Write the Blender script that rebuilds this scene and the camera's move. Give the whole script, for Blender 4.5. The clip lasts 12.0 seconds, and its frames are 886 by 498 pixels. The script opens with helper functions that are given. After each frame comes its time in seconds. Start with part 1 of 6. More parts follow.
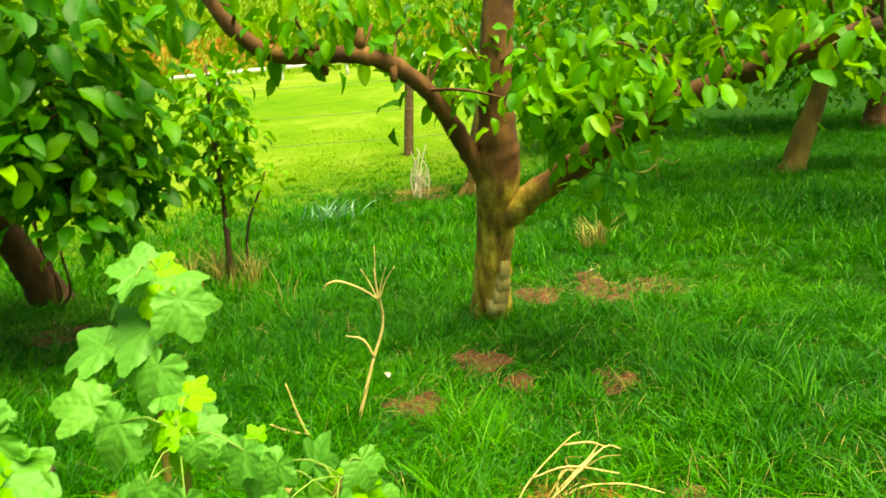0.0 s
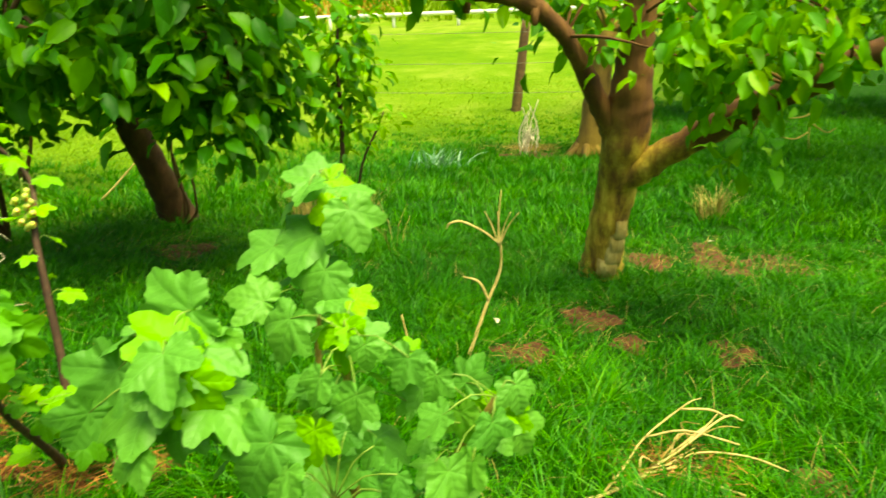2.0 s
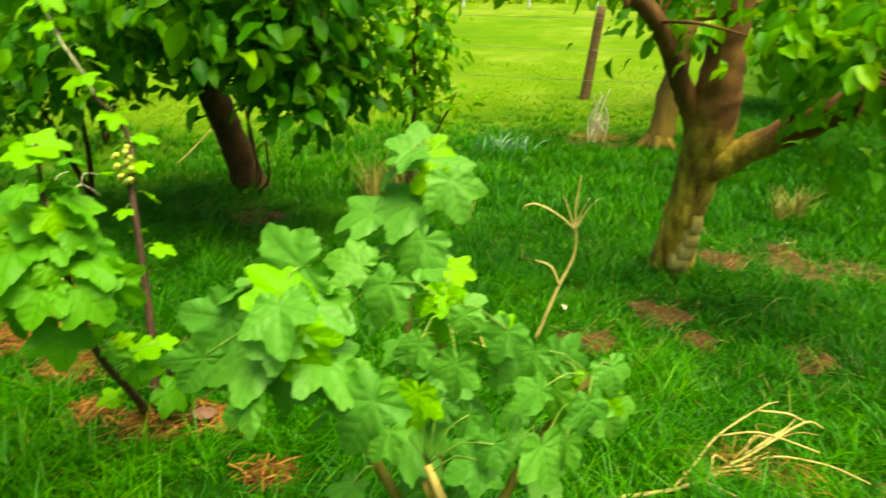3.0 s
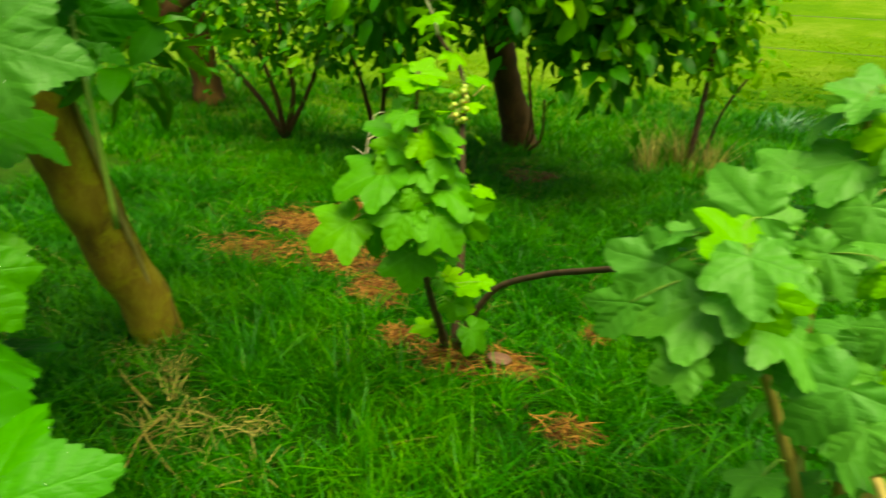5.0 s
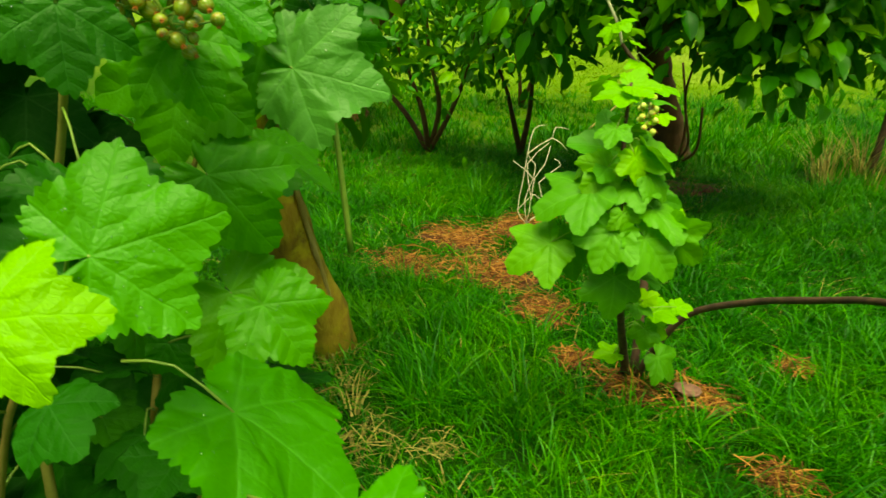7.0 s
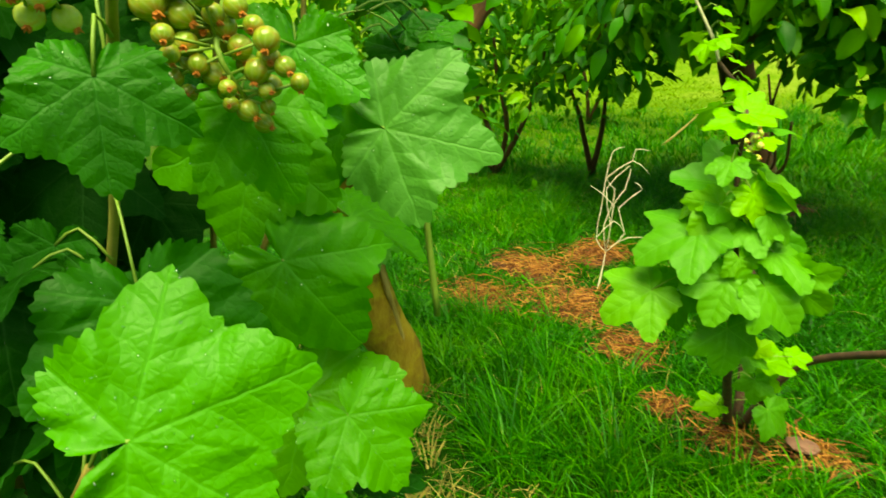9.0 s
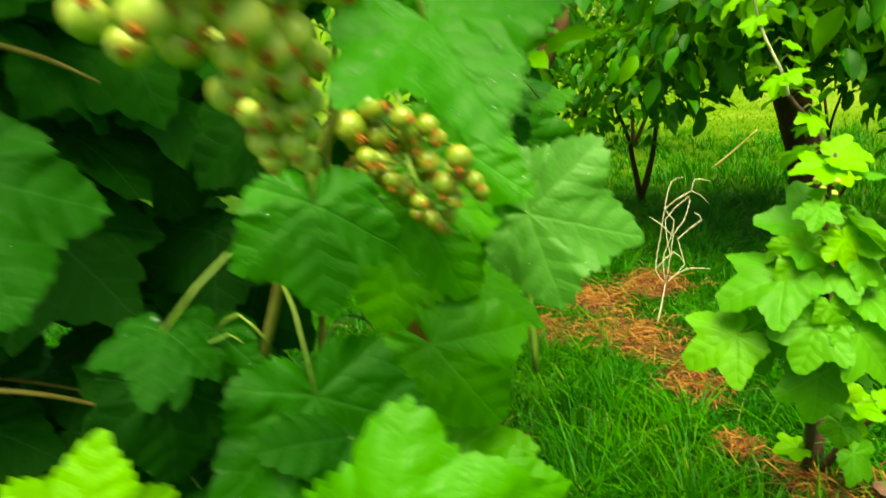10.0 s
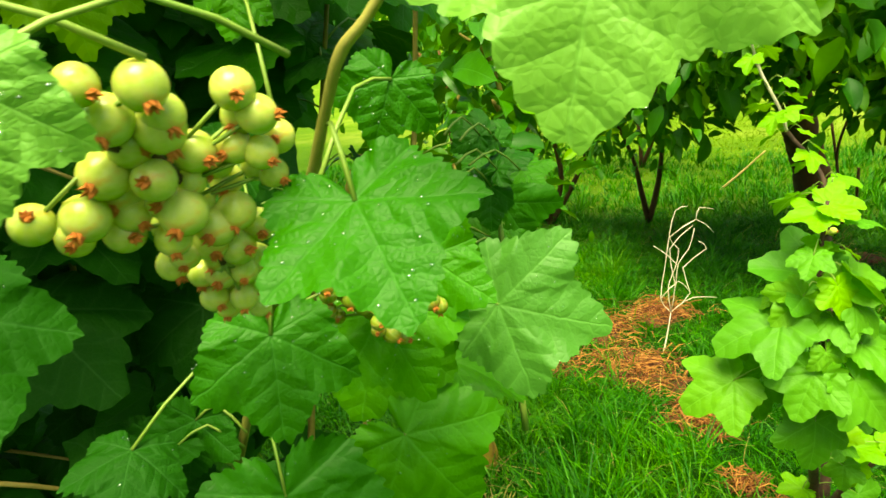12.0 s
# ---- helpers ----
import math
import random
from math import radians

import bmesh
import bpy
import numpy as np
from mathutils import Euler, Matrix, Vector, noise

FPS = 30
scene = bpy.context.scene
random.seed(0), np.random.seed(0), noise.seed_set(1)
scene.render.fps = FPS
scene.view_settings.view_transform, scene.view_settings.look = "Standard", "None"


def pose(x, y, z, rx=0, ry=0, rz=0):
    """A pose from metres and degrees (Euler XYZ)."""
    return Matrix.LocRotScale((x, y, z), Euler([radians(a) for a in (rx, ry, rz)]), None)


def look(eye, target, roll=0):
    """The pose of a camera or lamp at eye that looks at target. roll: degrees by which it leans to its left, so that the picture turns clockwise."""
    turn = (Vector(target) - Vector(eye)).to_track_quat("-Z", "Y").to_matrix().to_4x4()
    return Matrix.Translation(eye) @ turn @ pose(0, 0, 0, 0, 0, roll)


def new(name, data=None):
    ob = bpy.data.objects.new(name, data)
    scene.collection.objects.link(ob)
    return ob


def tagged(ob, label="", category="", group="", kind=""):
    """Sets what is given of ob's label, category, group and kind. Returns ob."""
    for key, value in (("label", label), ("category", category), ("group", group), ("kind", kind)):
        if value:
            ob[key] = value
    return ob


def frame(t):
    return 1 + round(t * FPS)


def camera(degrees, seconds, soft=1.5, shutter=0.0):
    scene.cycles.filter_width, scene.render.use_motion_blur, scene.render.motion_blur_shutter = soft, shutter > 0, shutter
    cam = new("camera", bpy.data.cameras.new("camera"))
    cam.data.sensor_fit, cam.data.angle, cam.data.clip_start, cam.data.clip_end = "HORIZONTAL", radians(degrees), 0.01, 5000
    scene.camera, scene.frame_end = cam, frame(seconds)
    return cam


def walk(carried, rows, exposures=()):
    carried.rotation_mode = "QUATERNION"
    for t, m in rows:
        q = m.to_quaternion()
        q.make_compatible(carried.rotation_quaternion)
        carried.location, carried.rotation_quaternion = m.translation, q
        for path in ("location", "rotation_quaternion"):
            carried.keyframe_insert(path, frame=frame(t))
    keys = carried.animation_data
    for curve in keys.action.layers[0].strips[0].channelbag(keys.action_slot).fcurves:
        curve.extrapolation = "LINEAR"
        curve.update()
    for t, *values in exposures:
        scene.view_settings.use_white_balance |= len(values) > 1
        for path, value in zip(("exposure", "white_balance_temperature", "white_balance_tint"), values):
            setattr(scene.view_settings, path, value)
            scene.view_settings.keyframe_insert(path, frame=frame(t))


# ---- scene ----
cam = camera(68.6, 12.0, soft=1.5, shutter=0.8)
PATH = [
    (0, (0.0968, -0.0780, 0.7575), (0.0765, 1.3830, 0.4185), -4.9),
    (0.5, (0.0833, -0.0825, 0.7507), (0.0225, 1.3710, 0.3840), -3.7),
    (1, (0.0562, -0.0795, 0.7380), (-0.0585, 1.3627, 0.3443), -2.7),
    (1.5, (0.0375, -0.0855, 0.7350), (-0.1320, 1.3485, 0.3277), -2.0),
    (2, (0.0120, -0.0870, 0.7282), (-0.2122, 1.3350, 0.3075), -1.1),
    (2.5, (-0.0135, -0.0885, 0.7200), (-0.2903, 1.3200, 0.2835), 0.1),
    (2.7, (-0.0210, -0.0975, 0.7208), (-0.3187, 1.3043, 0.2782), 0.7),
    (4.3, (-0.1598, -0.1020, 0.6713), (-0.7890, 1.1535, 0.1447), 2.5),
    (4.5, (-0.1777, -0.1095, 0.6713), (-0.8588, 1.1175, 0.1417), 2.6),
    (5, (-0.2243, -0.1268, 0.6660), (-1.0057, 1.0365, 0.1305), 2.6),
    (5.5, (-0.2700, -0.1372, 0.6562), (-1.1272, 0.9682, 0.1132), 2.4),
    (6, (-0.3000, -0.1522, 0.6607), (-1.2225, 0.9030, 0.1260), 1.2),
    (6.5, (-0.3232, -0.1635, 0.6630), (-1.2893, 0.8588, 0.1417), 0.7),
    (7, (-0.3412, -0.1643, 0.6630), (-1.3365, 0.8317, 0.1462), -0.5),
    (7.5, (-0.3705, -0.1552, 0.6667), (-1.3807, 0.8250, 0.1485), -2.1),
    (7.7, (-0.3810, -0.1500, 0.6727), (-1.4002, 0.8242, 0.1590), -2.9),
    (9.3, (-0.4275, -0.1253, 0.6773), (-1.5533, 0.7492, 0.2108), -3.0),
    (9.5, (-0.4312, -0.1290, 0.6810), (-1.5743, 0.7275, 0.2243), -3.5),
    (10, (-0.4560, -0.1643, 0.7095), (-1.6192, 0.6803, 0.2820), -4.3),
    (10.5, (-0.4597, -0.1950, 0.7350), (-1.6275, 0.6653, 0.3540), -5.1),
    (11, (-0.4537, -0.1845, 0.7432), (-1.6192, 0.6825, 0.3705), -5.2),
    (11.5, (-0.4455, -0.1613, 0.7448), (-1.6178, 0.6923, 0.3622), -5.0),
    (12, (-0.4440, -0.1447, 0.7462), (-1.6305, 0.6863, 0.3570), -5.0),
]
walk(cam, [(t, look(eye, target, roll)) for t, eye, target, roll in PATH], exposures=[(0, 1.68, 9300, -13), (2.7, 1.42, 9300, -15), (4.4, 1.00, 9900, -28), (5.5, 0.98, 9900, -26), (7.7, 1.09, 9900, -26), (9.3, 1.42, 9700, -24), (10.5, 1.48, 9300, -22), (12, 1.64, 8700, -10)])

# ---------- light ----------
world = bpy.data.worlds.new("overcast_sky")
scene.world = world
world.use_nodes = True
wn = world.node_tree.nodes
sky = wn.new("ShaderNodeTexSky")
sky.sky_type, sky.sun_disc = "NISHITA", False
sky.sun_elevation, sky.sun_rotation = radians(67), radians(128)
sky.air_density, sky.dust_density, sky.ozone_density = 1.0, 4.0, 0.6
world.node_tree.links.new(sky.outputs[0], wn["Background"].inputs[0])
wn["Background"].inputs[1].default_value = 0.082
sun_data = bpy.data.lights.new("sun", "SUN")
sun_data.energy, sun_data.angle, sun_data.color = 2.9, radians(42), (1.0, 0.94, 0.80)
sun = new("sun", sun_data)
sun.matrix_world = look((0, 0, 30), (-10.0, 7.9, 0))


# ---------- materials ----------
def nodes_of(name):
    m = bpy.data.materials.new(name)
    m.use_nodes = True
    return m, m.node_tree.nodes, m.node_tree.links, m.node_tree.nodes["Principled BSDF"]


def ramp(n, stops):
    r = n.new("ShaderNodeValToRGB")
    while len(r.color_ramp.elements) < len(stops):
        r.color_ramp.elements.new(0.5)
    for e, (p, c) in zip(r.color_ramp.elements, stops):
        e.position, e.color = p, (*c, 1)
    return r


def maths(n, l, op, a, b=None, c=None):
    k = n.new("ShaderNodeMath")
    k.operation = op
    for i, v in enumerate((a, b, c)):
        if v is None:
            continue
        if isinstance(v, (int, float)):
            k.inputs[i].default_value = v
        else:
            l.new(v, k.inputs[i])
    return k.outputs[0]


def mixed(n, l, fac, a, b, mode="MIX"):
    k = n.new("ShaderNodeMix")
    k.data_type, k.blend_type = "RGBA", mode
    for s, v in ((k.inputs[0], fac), (k.inputs[6], a), (k.inputs[7], b)):
        if isinstance(v, (int, float)):
            s.default_value = v
        elif isinstance(v, tuple):
            s.default_value = (*v, 1)
        else:
            l.new(v, s)
    return k.outputs[2]


def texture(n, l, kind, coord, scale, **inputs):
    k = n.new("ShaderNodeTex" + kind)
    if coord is not None:
        l.new(coord, k.inputs["Vector"])
    k.inputs["Scale"].default_value = scale
    for key, v in inputs.items():
        k.inputs[key].default_value = v
    return k


def bumped(n, l, bsdf, height, strength, distance):
    b = n.new("ShaderNodeBump")
    b.inputs["Strength"].default_value, b.inputs["Distance"].default_value = strength, distance
    l.new(height, b.inputs["Height"])
    l.new(b.outputs[0], bsdf.inputs["Normal"])
    return b


def leaf_material(name, dark, light, young, through_light, rough=0.4, palmate=False, island=False, gloss=0.2):
    """Leaf blade: colour differs leaf by leaf, paler veins, some light passes through."""
    m, n, l, b = nodes_of(name)
    uv = n.new("ShaderNodeTexCoord").outputs["UV"]
    if island:
        rnd = n.new("ShaderNodeNewGeometry").outputs["Random Per Island"]
    else:
        rnd = n.new("ShaderNodeObjectInfo").outputs["Random"]
    tone = ramp(n, [(0.0, dark), (0.5, light), (0.76, light), (1.0, young)])
    l.new(rnd, tone.inputs[0])
    mottle = texture(n, l, "Noise", uv, 5.0, Detail=4.0)
    col = mixed(n, l, maths(n, l, "MULTIPLY", mottle.outputs[0], 0.5), tone.outputs[0], dark)
    sep = n.new("ShaderNodeSeparateXYZ")
    l.new(uv, sep.inputs[0])
    x, y = sep.outputs[0], sep.outputs[1]
    wob = texture(n, l, "Noise", uv, 4.0, Detail=2.0)
    drift = maths(n, l, "MULTIPLY", maths(n, l, "SUBTRACT", wob.outputs[0], 0.5), 0.09)
    if palmate:
        angle = maths(n, l, "ARCTAN2", x, y)
        r = maths(n, l, "SQRT", maths(n, l, "ADD", maths(n, l, "MULTIPLY", x, x), maths(n, l, "MULTIPLY", y, y)))
        near = None
        for a in (0.0, 1.0, -1.0, 1.98, -1.98):
            d = maths(n, l, "MULTIPLY", maths(n, l, "ABSOLUTE", maths(n, l, "ADD", maths(n, l, "SUBTRACT", angle, a), drift)), r)
            near = d if near is None else maths(n, l, "MINIMUM", near, d)
        step = maths(n, l, "ADD", maths(n, l, "SUBTRACT", maths(n, l, "MULTIPLY", r, 5.0), maths(n, l, "MULTIPLY", near, 4.0)), maths(n, l, "MULTIPLY", drift, 5.0))
    else:
        near = maths(n, l, "ABSOLUTE", x)
        r = y
        step = maths(n, l, "SUBTRACT", maths(n, l, "MULTIPLY", y, 8.0), maths(n, l, "MULTIPLY", near, 7.0))
    side = maths(n, l, "PINGPONG", step, 0.5)
    width = maths(n, l, "ADD", maths(n, l, "MULTIPLY", r, 40.0), 34.0)
    strong = maths(n, l, "SUBTRACT", 1.0, maths(n, l, "MINIMUM", 1.0, maths(n, l, "MULTIPLY", near, width)))
    weak = maths(n, l, "MULTIPLY", maths(n, l, "SUBTRACT", 1.0, maths(n, l, "MINIMUM", 1.0, maths(n, l, "MULTIPLY", side, 7.0))), maths(n, l, "MULTIPLY", wob.outputs[0], 0.7))
    vein = maths(n, l, "MAXIMUM", strong, weak)
    net = texture(n, l, "Voronoi", uv, 17.0, Randomness=1.0)
    net.feature = "DISTANCE_TO_EDGE"
    mesh_line = maths(n, l, "SUBTRACT", 1.0, maths(n, l, "MINIMUM", 1.0, maths(n, l, "MULTIPLY", net.outputs["Distance"], 9.0)))
    pale = tuple(min(1.0, c * 1.5 + 0.05) for c in light)
    col = mixed(n, l, maths(n, l, "ADD", maths(n, l, "MULTIPLY", vein, 0.22), maths(n, l, "MULTIPLY", mesh_line, 0.04)), col, pale)
    l.new(col, b.inputs["Base Color"])
    b.inputs["Roughness"].default_value = rough
    b.inputs["Specular IOR Level"].default_value = gloss
    height = maths(n, l, "SUBTRACT", maths(n, l, "MULTIPLY", texture(n, l, "Noise", uv, 14.0, Detail=3.0).outputs[0], 0.4), maths(n, l, "MULTIPLY", vein, 0.5))
    if palmate:
        pucker = maths(n, l, "MINIMUM", 1.0, maths(n, l, "MULTIPLY", net.outputs["Distance"], 4.0))
        height = maths(n, l, "ADD", height, maths(n, l, "ADD", maths(n, l, "MULTIPLY", pucker, 0.18), maths(n, l, "MULTIPLY", side, 1.4)))
    bumped(n, l, b, height, 0.34, 0.0020)
    t = n.new("ShaderNodeBsdfTranslucent")
    l.new(mixed(n, l, 0.5, col, young), t.inputs[0])
    mix = n.new("ShaderNodeMixShader")
    mix.inputs[0].default_value = through_light
    l.new(b.outputs[0], mix.inputs[1])
    l.new(t.outputs[0], mix.inputs[2])
    l.new(mix.outputs[0], n["Material Output"].inputs[0])
    return m


def bark_material(name, a, b_, c, scale, lichen=None):
    m, n, l, b = nodes_of(name)
    co = n.new("ShaderNodeTexCoord").outputs["Object"]
    mp = n.new("ShaderNodeMapping")
    mp.inputs["Scale"].default_value = (1, 1, 0.35)
    l.new(co, mp.inputs[0])
    big = texture(n, l, "Noise", mp.outputs[0], scale, Detail=6.0, Roughness=0.65)
    r = ramp(n, [(0.3, a), (0.5, b_), (0.72, c)])
    l.new(big.outputs[0], r.inputs[0])
    col = r.outputs[0]
    if lichen:
        spots = texture(n, l, "Noise", co, scale * 0.8, Detail=8.0, Roughness=0.7)
        k = ramp(n, [(0.5, (0, 0, 0)), (0.62, (1, 1, 1))])
        l.new(spots.outputs[0], k.inputs[0])
        col = mixed(n, l, maths(n, l, "MULTIPLY", k.outputs[0], 0.75), col, lichen)
    l.new(col, b.inputs["Base Color"])
    b.inputs["Roughness"].default_value = 0.85
    fine = texture(n, l, "Noise", mp.outputs[0], scale * 5, Detail=6.0, Roughness=0.7)
    bumped(n, l, b, maths(n, l, "ADD", big.outputs[0], maths(n, l, "MULTIPLY", fine.outputs[0], 0.5)), 0.8, 0.012)
    return m


def plain_material(name, a, b_, rough, scale, metal=0.0, bump=0.3, dist=0.003, island=False):
    m, n, l, b = nodes_of(name)
    co = n.new("ShaderNodeTexCoord").outputs["Object"]
    t = texture(n, l, "Noise", co, scale, Detail=6.0, Roughness=0.65)
    r = ramp(n, [(0.3, a), (0.7, b_)])
    if island:
        l.new(n.new("ShaderNodeNewGeometry").outputs["Random Per Island"], r.inputs[0])
    else:
        l.new(t.outputs[0], r.inputs[0])
    l.new(r.outputs[0], b.inputs["Base Color"])
    b.inputs["Roughness"].default_value, b.inputs["Metallic"].default_value = rough, metal
    bumped(n, l, b, t.outputs[0], bump, dist)
    return m


def grass_material(name, stops, through_light=0.3, spread=0.62):
    m, n, l, b = nodes_of(name)
    rnd = n.new("ShaderNodeNewGeometry").outputs["Random Per Island"]
    co = n.new("ShaderNodeTexCoord").outputs["Object"]
    patch = texture(n, l, "Noise", co, 1.1, Detail=3.0)
    small = texture(n, l, "Noise", co, 6.0, Detail=2.0)
    k = maths(n, l, "ADD", maths(n, l, "ADD", maths(n, l, "MULTIPLY", rnd, spread), (0.62 - spread) / 2), maths(n, l, "ADD", maths(n, l, "MULTIPLY", maths(n, l, "SUBTRACT", patch.outputs[0], 0.5), 0.75), maths(n, l, "ADD", maths(n, l, "MULTIPLY", maths(n, l, "SUBTRACT", small.outputs[0], 0.5), 0.55), 0.20)))
    r = ramp(n, stops)
    l.new(k, r.inputs[0])
    l.new(r.outputs[0], b.inputs["Base Color"])
    b.inputs["Roughness"].default_value, b.inputs["Specular IOR Level"].default_value = 0.5, 0.25
    t = n.new("ShaderNodeBsdfTranslucent")
    l.new(r.outputs[0], t.inputs[0])
    mix = n.new("ShaderNodeMixShader")
    mix.inputs[0].default_value = through_light
    l.new(b.outputs[0], mix.inputs[1])
    l.new(t.outputs[0], mix.inputs[2])
    l.new(mix.outputs[0], n["Material Output"].inputs[0])
    return m


M_CURRANT = leaf_material("currant_leaf", (0.075, 0.27, 0.03), (0.125, 0.37, 0.043), (0.175, 0.45, 0.04), 0.34, 0.48, palmate=True, gloss=0.36)
# paler currant leaf: sky sheen and backlight are put into its colour
M_SHEEN_LEAF = leaf_material("sky_sheen_currant_leaf", (0.14, 0.40, 0.05), (0.20, 0.50, 0.065), (0.26, 0.57, 0.06), 0.42, 0.45, palmate=True, gloss=0.4)
M_SPIRE = leaf_material("bright_currant_leaf", (0.065, 0.27, 0.012), (0.12, 0.39, 0.018), (0.19, 0.48, 0.018), 0.35, 0.5, palmate=True, gloss=0.25)
M_YOUNG = leaf_material("young_currant_leaf", (0.14, 0.43, 0.012), (0.19, 0.50, 0.012), (0.26, 0.55, 0.012), 0.36, 0.5, palmate=True)
M_FRUIT_LEAF = leaf_material("wet_currant_leaf", (0.015, 0.125, 0.003), (0.034, 0.205, 0.005), (0.06, 0.29, 0.006), 0.32, 0.46, palmate=True, gloss=0.2)
# lighter copy of the wet leaf, sky sheen put into its colour
M_LIT_LEAF = leaf_material("lit_wet_currant_leaf", (0.05, 0.27, 0.007), (0.083, 0.345, 0.010), (0.13, 0.42, 0.012), 0.36, 0.44, palmate=True, gloss=0.25)
# darker copy of the wet leaf, inner shade put into its colour
M_SHADE_LEAF = leaf_material("shaded_currant_leaf", (0.007, 0.060, 0.002), (0.015, 0.118, 0.003), (0.036, 0.19, 0.004), 0.15, 0.6, palmate=True, gloss=0.1)
M_PEAR = leaf_material("pear_leaf", (0.06, 0.26, 0.004), (0.15, 0.43, 0.007), (0.32, 0.56, 0.008), 0.40, 0.45)
M_PEAR_FAR = leaf_material("pear_foliage", (0.03, 0.18, 0.003), (0.08, 0.32, 0.005), (0.22, 0.48, 0.005), 0.36, 0.5, island=True)
M_APPLE = leaf_material("apple_leaf", (0.018, 0.13, 0.003), (0.055, 0.25, 0.005), (0.17, 0.45, 0.008), 0.33, 0.36, gloss=0.45)
M_APPLE_FAR = leaf_material("apple_foliage", (0.014, 0.115, 0.003), (0.048, 0.23, 0.005), (0.15, 0.42, 0.008), 0.33, 0.42, island=True)


def pear_trunk_material():
    """Reddish bark above, olive moss and lichen creeping up the foot in ragged tongues."""
    m = bark_material("pear_trunk_bark", (0.042, 0.015, 0.004), (0.135, 0.054, 0.011), (0.31, 0.15, 0.032), 9.0)
    n, l = m.node_tree.nodes, m.node_tree.links
    b = n["Principled BSDF"]
    bark = b.inputs["Base Color"].links[0].from_socket
    co = n.new("ShaderNodeTexCoord").outputs["Object"]
    t = texture(n, l, "Noise", co, 7.0, Detail=7.0, Roughness=0.7)
    mp = n.new("ShaderNodeMapping")
    mp.inputs["Scale"].default_value = (1, 1, 0.28)
    l.new(co, mp.inputs[0])
    fine = texture(n, l, "Noise", mp.outputs[0], 26.0, Detail=5.0, Roughness=0.65)
    moss = ramp(n, [(0.36, (0.14, 0.070, 0.010)), (0.48, (0.36, 0.23, 0.022)), (0.62, (0.60, 0.44, 0.06))])
    l.new(fine.outputs[0], moss.inputs[0])
    sep = n.new("ShaderNodeSeparateXYZ")
    l.new(co, sep.inputs[0])
    k = maths(n, l, "ADD", maths(n, l, "MULTIPLY", sep.outputs[2], -4.0), maths(n, l, "MULTIPLY", t.outputs[0], 3.2))
    f = n.new("ShaderNodeMapRange")
    f.inputs[1].default_value, f.inputs[2].default_value = -0.45, 0.15
    l.new(k, f.inputs[0])
    l.new(mixed(n, l, f.outputs[0], bark, moss.outputs[0]), b.inputs["Base Color"])
    return m


M_PEAR_TRUNK = pear_trunk_material()
M_BARK = bark_material("pear_bark", (0.042, 0.015, 0.004), (0.135, 0.054, 0.011), (0.31, 0.15, 0.032), 9.0)
M_BARK_MOSS = bark_material("mossy_trunk_bark", (0.10, 0.045, 0.008), (0.36, 0.22, 0.018), (0.58, 0.44, 0.045), 16.0, lichen=(0.56, 0.46, 0.03))
M_BARK_DULL = bark_material("olive_bark", (0.07, 0.04, 0.008), (0.19, 0.115, 0.016), (0.32, 0.21, 0.03), 8.0)
M_BARK_DARK = bark_material("apple_bark", (0.03, 0.013, 0.005), (0.075, 0.033, 0.010), (0.14, 0.065, 0.02), 9.0)
M_SCAR = bark_material("torn_bark", (0.26, 0.17, 0.035), (0.42, 0.31, 0.08), (0.58, 0.47, 0.17), 30.0)
M_STEM = plain_material("currant_stem", (0.035, 0.016, 0.010), (0.10, 0.05, 0.025), 0.75, 60.0)
M_GREEN_STEM = plain_material("green_shoot", (0.14, 0.26, 0.03), (0.26, 0.38, 0.06), 0.5, 50.0)
M_OLIVE = plain_material("olive_green_stem", (0.20, 0.20, 0.03), (0.36, 0.33, 0.07), 0.6, 60.0)
M_TWIG = plain_material("olive_twig", (0.20, 0.15, 0.02), (0.36, 0.28, 0.06), 0.7, 60.0)
M_STRAW = plain_material("dry_straw", (0.24, 0.15, 0.025), (0.50, 0.36, 0.09), 0.7, 40.0, island=True)
M_STRAW_OBJ = plain_material("dry_stalk", (0.40, 0.29, 0.08), (0.64, 0.51, 0.20), 0.7, 40.0)
M_MULCH = plain_material("straw_mulch", (0.15, 0.042, 0.008), (0.47, 0.20, 0.04), 0.85, 30.0, island=True)
M_SOIL = plain_material("red_soil", (0.045, 0.014, 0.005), (0.15, 0.050, 0.013), 0.95, 35.0, bump=0.8, dist=0.01)
M_POST = plain_material("weathered_post", (0.07, 0.038, 0.014), (0.18, 0.10, 0.04), 0.85, 25.0)
M_WIRE = plain_material("fence_wire", (0.16, 0.17, 0.12), (0.28, 0.28, 0.22), 0.5, 30.0, metal=0.7)
M_RAIL = plain_material("white_rail_paint", (0.66, 0.68, 0.62), (0.80, 0.80, 0.76), 0.6, 8.0)
M_CUT = plain_material("cut_wood", (0.40, 0.27, 0.07), (0.60, 0.44, 0.14), 0.7, 50.0)
M_STONE = plain_material("pink_stone", (0.13, 0.055, 0.04), (0.25, 0.12, 0.085), 0.8, 30.0)
M_BLUE_GRASS = plain_material("grey_green_blades", (0.09, 0.24, 0.13), (0.24, 0.42, 0.28), 0.5, 30.0, island=True)
M_FLOWER = plain_material("orange_bed", (0.45, 0.16, 0.02), (0.62, 0.32, 0.04), 0.8, 30.0, island=True)
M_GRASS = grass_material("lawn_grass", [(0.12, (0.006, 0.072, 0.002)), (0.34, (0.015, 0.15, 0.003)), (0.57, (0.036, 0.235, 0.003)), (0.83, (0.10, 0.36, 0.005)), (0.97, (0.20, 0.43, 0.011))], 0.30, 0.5)
